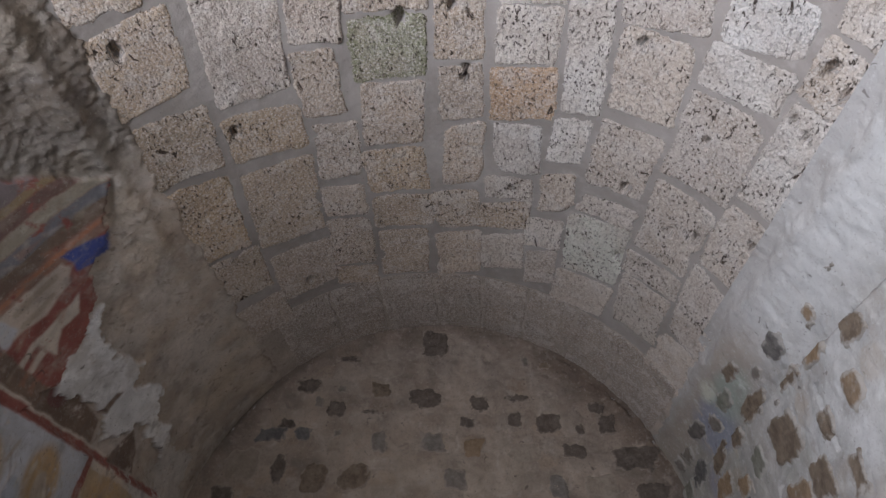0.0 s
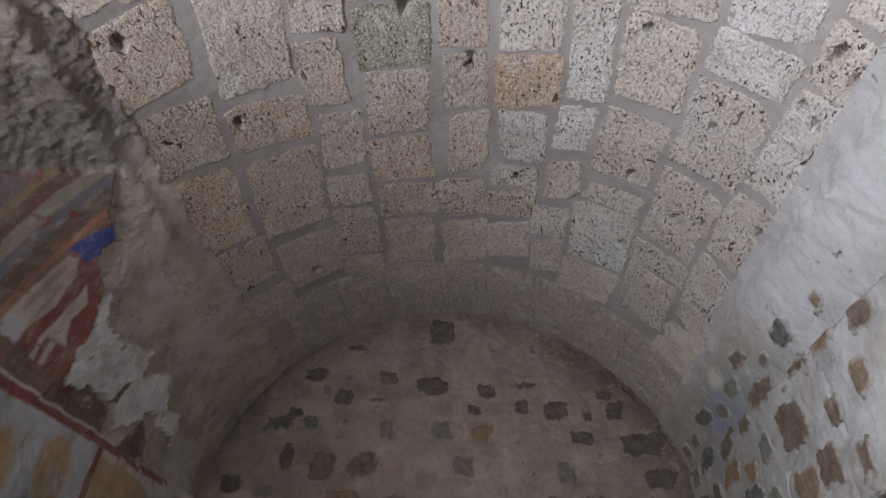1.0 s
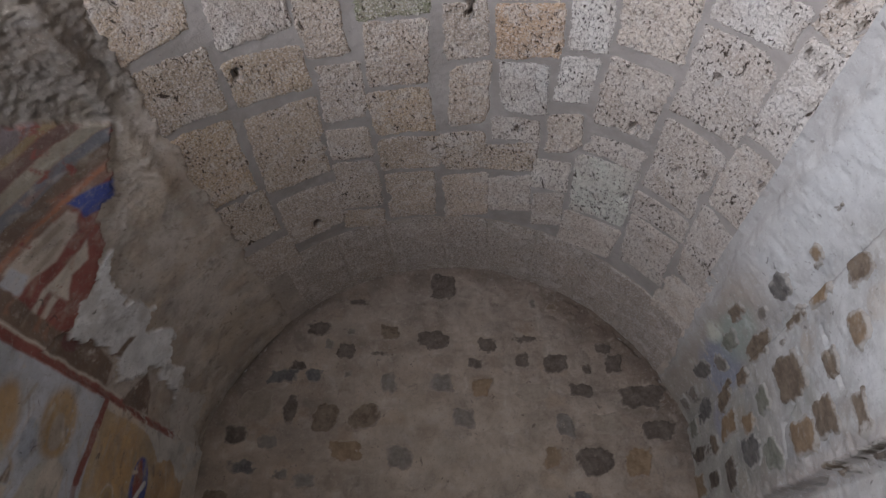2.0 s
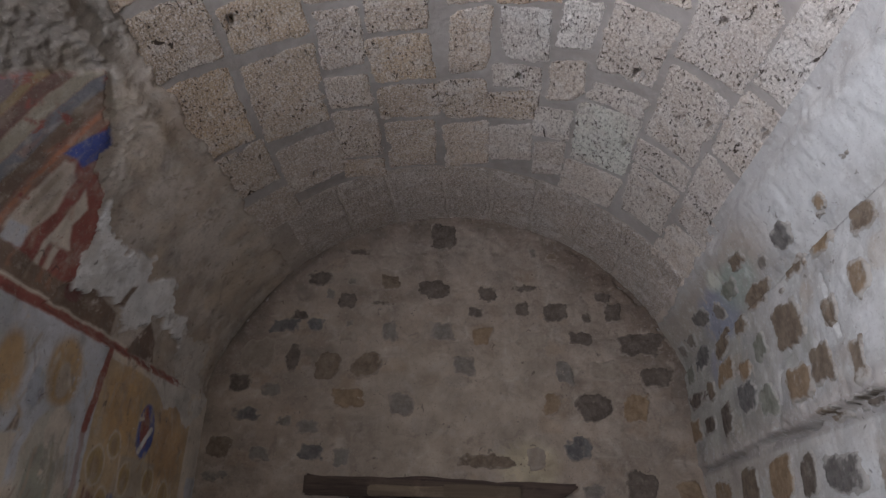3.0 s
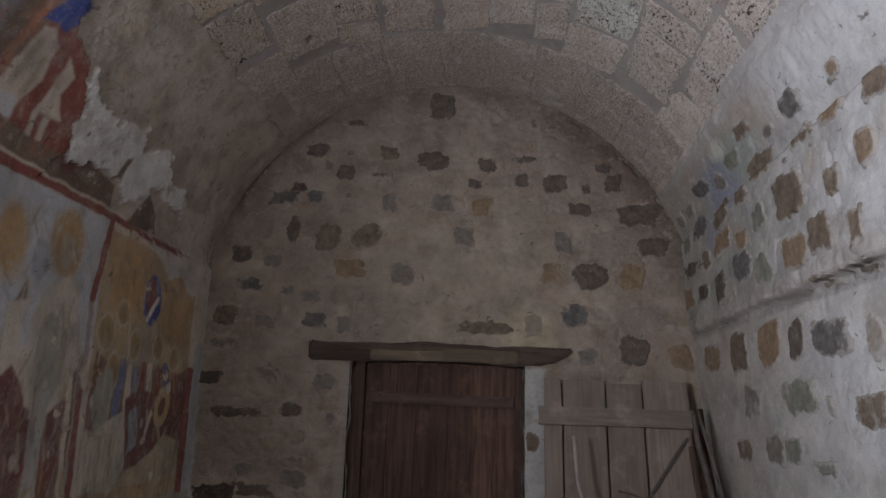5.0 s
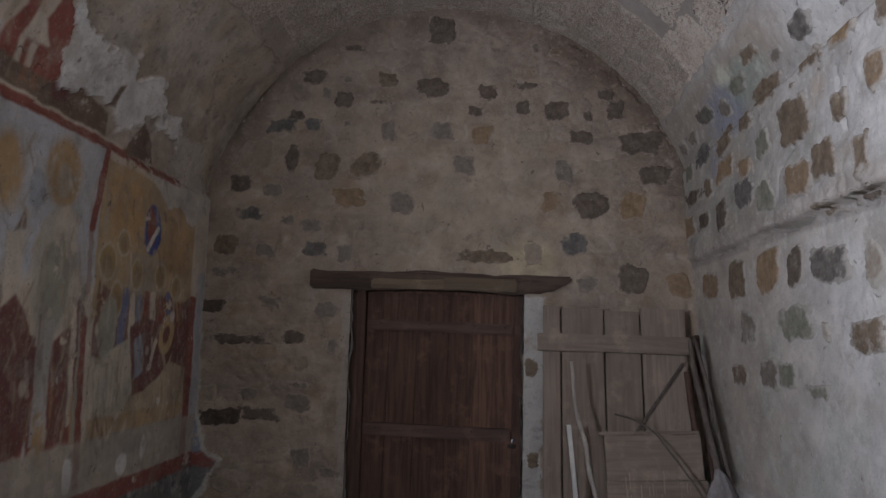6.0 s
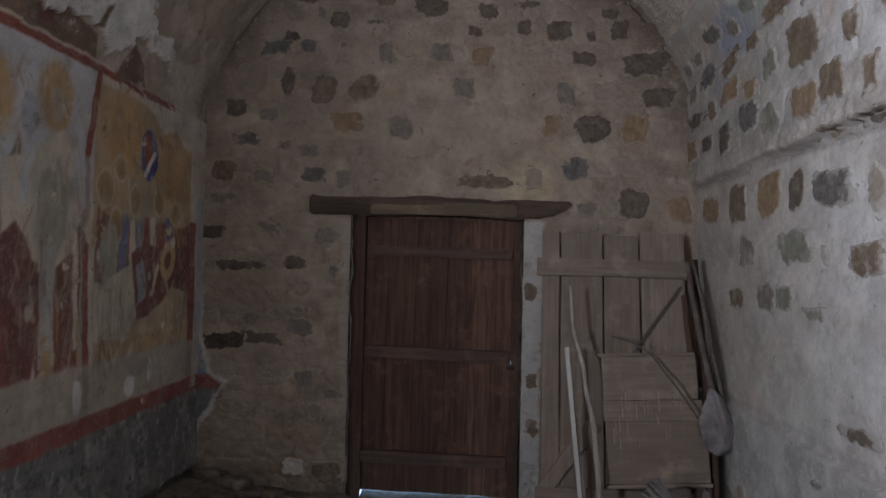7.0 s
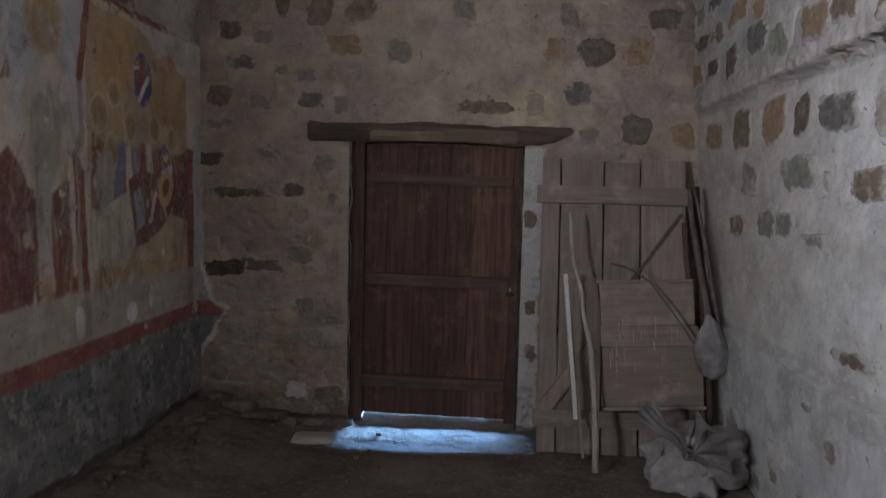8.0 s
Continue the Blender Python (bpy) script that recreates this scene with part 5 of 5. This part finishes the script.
def cloth_flap(bm, root, tip, width, seed, rows=26, cols=20, curl=0.05):
    """A crumpled piece of cloth from root to tip."""
    root, tip = Vector(root), Vector(tip)
    d = tip - root
    side = d.cross(Vector((0, -1, 0.3))).normalized()
    up = side.cross(d).normalized()
    g = []
    for i in range(rows):
        t = i / (rows - 1)
        g.append([])
        for j in range(cols):
            u = j / (cols - 1) - 0.5
            p = root + d * t + side * u * width * (0.25 + 0.9 * t) + up * curl * (math.sin(9 * u + seed + 3 * t) + 0.7 * math.sin(19 * u - seed) * t)
            p += Vector((noise.noise(p * 9 + Vector((seed, 0, 0))), noise.noise(p * 9), noise.noise(p * 9 + Vector((0, 0, seed))))) * 0.055 * t
            g[-1].append(bm.verts.new(p))
    for i in range(rows - 1):
        for j in range(cols - 1):
            bm.faces.new((g[i][j], g[i + 1][j], g[i + 1][j + 1], g[i][j + 1])).smooth = True
    bmesh.ops.solidify(bm, geom=bm.faces[:], thickness=0.004)
    return bm


sack = thing("sack", pose(1.42, 3.64, -0.10), "full grey cloth sack tied at the neck, standing on the floor", "sack")
bm = lump(bmesh.new(), (0, 0, 0), (0.25, 0.22, 0.23), 4, 7, 0.085, 0.80, 150, 90, 0.40)
neck_way = Vector((-0.30, -0.62, 0.72)).normalized()
bmesh.ops.transform(bm, matrix=Matrix.Translation((0.0, 0.0, 0.175)) @ Vector((0, 0, 1)).rotation_difference(neck_way).to_matrix().to_4x4(), verts=bm.verts)
for v in bm.verts:  # the filling rests flat on the floor
    v.co.z = max(v.co.z, 0.012 + 0.01 * noise.noise(v.co * 8))
part("body", bm, SACK, sack)
KNOT = (-0.095, -0.19, 0.265)
part("gathered_neck", cloth_flap(bmesh.new(), KNOT, (-0.30, -0.06, 0.47), 0.13, 2, 40, 30, 0.014), SACK, sack)
part("gathered_neck", cloth_flap(bmesh.new(), KNOT, (0.03, -0.12, 0.42), 0.15, 5, 40, 36, 0.018), SACK, sack)
part("gathered_neck", cloth_flap(bmesh.new(), KNOT, (0.19, -0.15, 0.33), 0.20, 7, 44, 40, 0.02), SACK, sack)
part("gathered_neck", cloth_flap(bmesh.new(), KNOT, (0.13, -0.25, 0.20), 0.12, 9, 36, 30, 0.012), SACK, sack)
ring = [(KNOT[0] + 0.03 * math.cos(a), KNOT[1] - 0.005, KNOT[2] + 0.03 * math.sin(a)) for a in (0, 1.05, 2.1, 3.15, 4.2, 5.25, 6.28)]
tube("tie", ring, 0.008, ROPE, sack)

bag = thing("hanging_bag", pose(1.58, 4.02, 0.45), "dark limp cloth bag hanging beside the leaning boards", "bag")
bm = lump(bmesh.new(), (0.03, -0.02, 0.17), (0.10, 0.085, 0.205), 11, 5, 0.12, 0.55)
for v in bm.verts:
    v.co.x -= 0.16 * max(0.0, v.co.z - 0.14)
part("pouch", bm, BAG, bag)
tube("strap", [(0.0, -0.02, 0.30), (-0.05, 0.05, 0.62), (-0.085, 0.16, 0.95), (-0.085, 0.24, 1.12)], 0.022, STRAP, bag, "", 8, 0.6, 0.01, 4)
tube("strap", [(0.06, 0.0, 0.28), (0.02, 0.08, 0.62), (-0.03, 0.20, 0.98), (-0.05, 0.27, 1.14)], 0.013, STRAP, bag, "", 8, 0.8, 0.01, 7)


# ---- loose stones on the floor ----
def loose_stone(name, x, y, w, l, h, seed, mat, label, turn=0.0, group=""):
    bm = bmesh.new()
    bmesh.ops.create_icosphere(bm, subdivisions=3, radius=1.0)
    for v in bm.verts:
        p = v.co.copy()
        k = 1 + 0.30 * noise.noise(p * 1.3 + Vector((seed, 0, 0))) + 0.10 * noise.noise(p * 4 + Vector((0, seed, 0)))
        p = p * k
        p = Vector([math.copysign(min(abs(c), 0.74), c) for c in p])
        v.co = Vector((p.x * w * 0.62, p.y * l * 0.62, p.z * h * 0.62))
    for f in bm.faces:
        f.smooth = True
    me = bpy.data.meshes.new(name)
    bm.to_mesh(me)
    bm.free()
    me.materials.append(mat)
    ob = new(name, me)
    z = float(floor_z(np.array([x]), np.array([y]))[0])
    ob.matrix_basis = pose(x, y, z + h * 0.30, 0, 0, turn)
    return tagged(ob, label, "stone", group)


loose_stone("flat_stone", -0.88, 4.19, 0.30, 0.17, 0.045, 1, STONE["w"], "flat pale stone slab lying on the floor by the door")
rng = random.Random(21)
for k in range(16):
    x = -1.70 + k * 0.062 + rng.uniform(-0.02, 0.02)
    loose_stone("footing_stone", x, 4.53 + rng.uniform(-0.03, 0.03), rng.uniform(0.10, 0.22), 0.14, rng.uniform(0.04, 0.08), 30 + k, STONE_FLOOR[rng.choice("ngtd")], "rough stone lying against the foot of the end wall", rng.uniform(-20, 20), "footing stones")
for k in range(26):
    y = 2.75 + k * 0.068
    loose_stone("rubble_stone", -1.72 + rng.uniform(-0.05, 0.34) * rng.random(), y + rng.uniform(-0.04, 0.04), rng.uniform(0.03, 0.11), rng.uniform(0.03, 0.10), rng.uniform(0.02, 0.05), 60 + k, STONE_FLOOR[rng.choice("ngdn")], "small broken stone on the floor along the painted wall", rng.uniform(0, 180), "rubble on the floor")
for k in range(40):
    x, y = rng.uniform(-1.5, 1.1), rng.uniform(3.3, 4.5)
    s = rng.uniform(0.012, 0.04)
    loose_stone("pebble", x, y, s, s * 0.8, s * 0.6, 100 + k, STONE_FLOOR[rng.choice("ngdt")], "small pebble on the earth floor", rng.uniform(0, 180), "pebbles on the floor")

# ---- stones that show in the walls ----
WEST_STONES_A = [
    (-0.15, 3.78, 0.19, 0.23, 'd'), (-0.81, 3.65, 0.18, 0.05, 'd'), (0.53, 3.64, 0.05, 0.09, 'g'), (0.67, 3.62, 0.10, 0.07, 'n'),
    (-1.09, 3.43, 0.21, 0.12, 'd'), (-0.83, 3.41, 0.08, 0.06, 'g'), (-0.53, 3.41, 0.14, 0.12, 'n'), (0.45, 3.36, 0.17, 0.06, 'd'),
    (-0.21, 3.35, 0.23, 0.14, 'd'), (0.19, 3.32, 0.14, 0.11, 'd'), (-0.99, 3.31, 0.08, 0.09, 'g'), (1.03, 3.30, 0.12, 0.09, 'd'),
    (-0.86, 3.26, 0.14, 0.13, 'd'), (-0.61, 3.24, 0.18, 0.04, 'd'), (0.44, 3.20, 0.11, 0.11, 'd'), (1.10, 3.19, 0.14, 0.17, 'd'),
    (0.69, 3.18, 0.19, 0.15, 'd'), (0.11, 3.17, 0.12, 0.08, 'd'), (0.91, 3.14, 0.07, 0.08, 'd'), (-1.20, 3.14, 0.13, 0.08, 'd'),
    (-0.83, 3.08, 0.06, 0.06, 'g'), (-1.08, 3.07, 0.13, 0.10, 'b'), (-1.31, 3.06, 0.26, 0.11, 'b'), (-0.14, 3.03, 0.16, 0.15, 'g'),
]
WEST_STONES_B = [
    (-0.52, 3.02, 0.12, 0.15, 'g'), (0.85, 2.99, 0.18, 0.10, 'd'), (0.14, 2.99, 0.15, 0.14, 'o'), (-0.84, 2.98, 0.14, 0.10, 't'),
    (0.51, 2.96, 0.24, 0.13, 't'), (1.27, 2.94, 0.34, 0.18, 'd'), (-1.49, 2.84, 0.25, 0.21, 't'), (-1.22, 2.81, 0.12, 0.19, 'd'),
    (-0.68, 2.77, 0.22, 0.19, 'n'), (0.03, 2.77, 0.16, 0.14, 'g'), (-0.96, 2.76, 0.18, 0.21, 'n'), (1.03, 2.75, 0.24, 0.15, 't'),
    (0.74, 2.74, 0.14, 0.17, 'g'), (1.38, 2.71, 0.26, 0.15, 'd'), (-1.59, 2.62, 0.17, 0.14, 'd'), (-1.35, 2.58, 0.14, 0.11, 'g'),
    (-0.80, 2.53, 0.23, 0.14, 'o'), (0.65, 2.52, 0.13, 0.16, 'o'), (1.22, 2.49, 0.18, 0.19, 'o'), (0.93, 2.49, 0.24, 0.18, 'd'),
    (-0.41, 2.49, 0.20, 0.16, 'g'), (-1.52, 2.40, 0.25, 0.09, 'b'), (-1.23, 2.36, 0.12, 0.07, 'g'), (-1.06, 2.32, 0.16, 0.11, 'g'),
]
WEST_STONES_C = [
    (1.22, 2.22, 0.15, 0.12, 't'), (0.81, 2.22, 0.20, 0.14, 'b'), (-1.67, 2.17, 0.19, 0.16, 'n'), (0.53, 2.15, 0.13, 0.15, 't'),
    (-1.01, 2.15, 0.19, 0.11, 'b'), (-1.38, 2.14, 0.15, 0.11, 'g'), (-0.58, 2.12, 0.10, 0.03, 'n'), (0.20, 2.12, 0.40, 0.10, 'n'),
    (-0.80, 2.12, 0.13, 0.13, 'g'), (-1.69, 1.98, 0.21, 0.08, 'g'), (1.21, 1.97, 0.21, 0.22, 'd'), (1.52, 1.95, 0.19, 0.19, 'o'),
    (0.90, 1.93, 0.15, 0.12, 'g'), (-1.32, 1.77, 0.18, 0.09, 'g'), (-1.75, 1.73, 0.20, 0.10, 'h'), (-1.14, 1.52, 0.18, 0.10, 'd'),
    (-1.50, 1.50, 0.41, 0.07, 'd'), (-0.86, 1.46, 0.08, 0.12, 'g'), (0.52, 1.36, 0.09, 0.13, 'n'), (-1.10, 1.19, 0.20, 0.06, 'g'),
    (-1.36, 0.99, 0.29, 0.09, 'd'), (-1.65, 0.96, 0.31, 0.12, 'h'), (0.54, 0.74, 0.08, 0.10, 'n'), (-0.85, 0.61, 0.16, 0.07, 'g'),
]
WEST_STONES_D = [
    (0.55, 0.42, 0.08, 0.12, 'n'), (-1.50, 0.35, 0.37, 0.17, 't'), (-1.11, 0.09, 0.16, 0.11, 'w'), (-0.88, 0.08, 0.23, 0.14, 'n'),
]
NORTH_STONES_A = [
    (3.05, 2.99, 0.18, 0.08, 'n'), (3.89, 2.94, 0.28, 0.10, 'b'), (1.93, 2.94, 0.05, 0.02, 'd'), (3.31, 2.92, 0.26, 0.09, 'v'),
    (2.57, 2.90, 0.19, 0.12, 'b'), (2.21, 2.89, 0.07, 0.07, 'o'), (2.84, 2.89, 0.14, 0.07, 'g'), (2.26, 2.85, 0.07, 0.03, 'd'),
    (3.05, 2.77, 0.30, 0.13, 'n'), (4.14, 2.74, 0.31, 0.14, 'b'), (2.59, 2.74, 0.18, 0.09, 'n'), (2.32, 2.73, 0.21, 0.08, 'o'),
    (3.72, 2.71, 0.26, 0.15, 'n'), (3.35, 2.71, 0.19, 0.11, 'n'), (2.01, 2.70, 0.18, 0.11, 'n'), (2.77, 2.68, 0.05, 0.03, 'd'),
    (3.74, 2.55, 0.32, 0.13, 'o'), (2.79, 2.54, 0.31, 0.19, 'n'), (3.15, 2.53, 0.19, 0.13, 'v'), (4.39, 2.52, 0.40, 0.10, 'd'),
    (4.06, 2.51, 0.16, 0.11, 'n'), (2.13, 2.51, 0.13, 0.15, 'o'), (3.42, 2.48, 0.24, 0.10, 'o'), (2.39, 2.47, 0.12, 0.13, 'n'),
]
NORTH_STONES_B = [
    (3.47, 2.35, 0.32, 0.17, 'b'), (4.53, 2.34, 0.31, 0.15, 'o'), (4.20, 2.32, 0.24, 0.12, 'd'), (3.87, 2.30, 0.20, 0.16, 'd'),
    (2.56, 2.30, 0.21, 0.16, 'n'), (3.19, 2.28, 0.24, 0.15, 'v'), (2.79, 2.27, 0.26, 0.16, 'o'), (2.28, 2.25, 0.10, 0.16, 'n'),
    (2.61, 2.11, 0.18, 0.05, 'n'), (2.35, 2.11, 0.22, 0.05, 'd'), (3.35, 1.92, 0.26, 0.22, 'o'), (4.24, 1.91, 0.32, 0.19, 'o'),
    (3.77, 1.91, 0.26, 0.22, 'n'), (3.03, 1.91, 0.18, 0.18, 'd'), (2.70, 1.89, 0.31, 0.17, 'b'), (2.39, 1.87, 0.12, 0.16, 't'),
    (3.09, 1.66, 0.33, 0.15, 'v'), (3.66, 1.64, 0.24, 0.18, 'g'), (2.81, 1.62, 0.07, 0.09, 't'), (2.50, 1.60, 0.24, 0.12, 'n'),
    (2.50, 1.59, 0.23, 0.12, 'n'), (3.45, 1.41, 0.28, 0.17, 'g'), (3.22, 1.41, 0.19, 0.13, 'v'), (3.87, 1.38, 0.21, 0.13, 'n'),
]
NORTH_STONES_C = [
    (2.93, 1.35, 0.23, 0.06, 'v'), (2.60, 0.89, 0.30, 0.06, 'd'), (2.93, 0.60, 0.13, 0.04, 'b'),
]


def wall_stone(parent, surface, lift, u, v, w, h, kind, seed, mats, smear=0.0):
    """A stone face that shows through the mortar along an uneven outline."""
    n = 27
    rng = random.Random(seed)
    a, b = np.meshgrid(np.linspace(-1, 1, n), np.linspace(-1, 1, n), indexing="ij")
    k = 1.32
    uu, vv = u + a * w / 2 * k, v + b * h / 2 * k
    z = 0 * a + seed * 3.7
    size = min(w, h) / 2
    p = rng.uniform(2.6, 6.0)
    a2, b2 = a * k + rng.uniform(-0.2, 0.2) * b, b * k + rng.uniform(-0.12, 0.12) * a
    rr = (np.abs(a2) ** p + np.abs(b2) ** p) ** (1 / p)
    edge = (1 - rr) * size + 0.30 * size * fbm(uu, vv, z, 0.9 / size, 3, 7) + 0.020 * fbm(uu, vv, z, 30, 4, 8, 0.7)
    face = {"t": 0.004, "g": 0.004}.get(kind, 0.005) + 0.005 * fbm(uu, vv, z, 14, 4, 9, 0.6)
    height = lift(uu, vv) - 0.014 + (0.014 + face) * step(-0.008, 0.010, edge)
    film = {"t": 0.26, "g": 0.20, "h": 0.0, "d": 0.06}.get(kind, 0.12) + smear + 0.60 * step(0.026, -0.004, edge) + 0.40 * fbm(uu, vv, z, 10, 4, 10, 0.65)
    buf = Buffer()
    buf.grid(surface(uu, vv, height), 0, np.clip(film, 0, 1)[..., None] * np.ones(3), None, parent is wall_north)
    link("stone", buf.mesh("stone", [mats[kind]]), parent)


def west_surface(x, z, lift):
    return np.stack([x, WEST - lift, z], -1)


WEST_ALL = WEST_STONES_A + WEST_STONES_B + WEST_STONES_C + WEST_STONES_D
NORTH_ALL = NORTH_STONES_A + NORTH_STONES_B + NORTH_STONES_C
for k, (u, v, w, h, kind) in enumerate(WEST_ALL):
    wall_stone(wall_west, west_surface, west_lift, u, v, w, h, kind, k, STONE_WEST)
for k, (u, v, w, h, kind) in enumerate(NORTH_ALL):
    wall_stone(wall_north, north_surface, north_lift, u, v, w, h, kind, 200 + k, STONE_NORTH, 0.04 if v > 2.05 else 0.10)


def filler(parent, surface, lift, mats, taken, u0, u1, v0, v1, count, kinds, seed):
    """Smaller half-buried stones between the large ones."""
    rng = random.Random(seed)
    taken = [(t[0], t[1], t[2], t[3]) for t in taken]
    made = 0
    for k in range(count * 40):
        if made == count:
            break
        w, h = rng.uniform(0.10, 0.22), rng.uniform(0.08, 0.14)
        u, v = rng.uniform(u0, u1), rng.uniform(v0, v1)
        if all(abs(u - t[0]) > (w + t[2]) * 0.52 + 0.01 or abs(v - t[1]) > (h + t[3]) * 0.52 + 0.01 for t in taken):
            taken.append((u, v, w, h))
            wall_stone(parent, surface, lift, u, v, w, h, rng.choice(kinds), seed + made, mats)
            made += 1


filler(wall_north, north_surface, north_lift, STONE_NORTH, NORTH_ALL, 3.3, 4.5, 2.2, 2.9, 10, "tgngvt", 500)
filler(wall_north, north_surface, north_lift, STONE_NORTH, NORTH_ALL, 2.6, 4.3, 0.02, 0.62, 8, "tggw", 640)
filler(wall_west, west_surface, west_lift, STONE_WEST, WEST_ALL, -1.75, -0.85, 0.2, 1.9, 10, "tgt", 760)
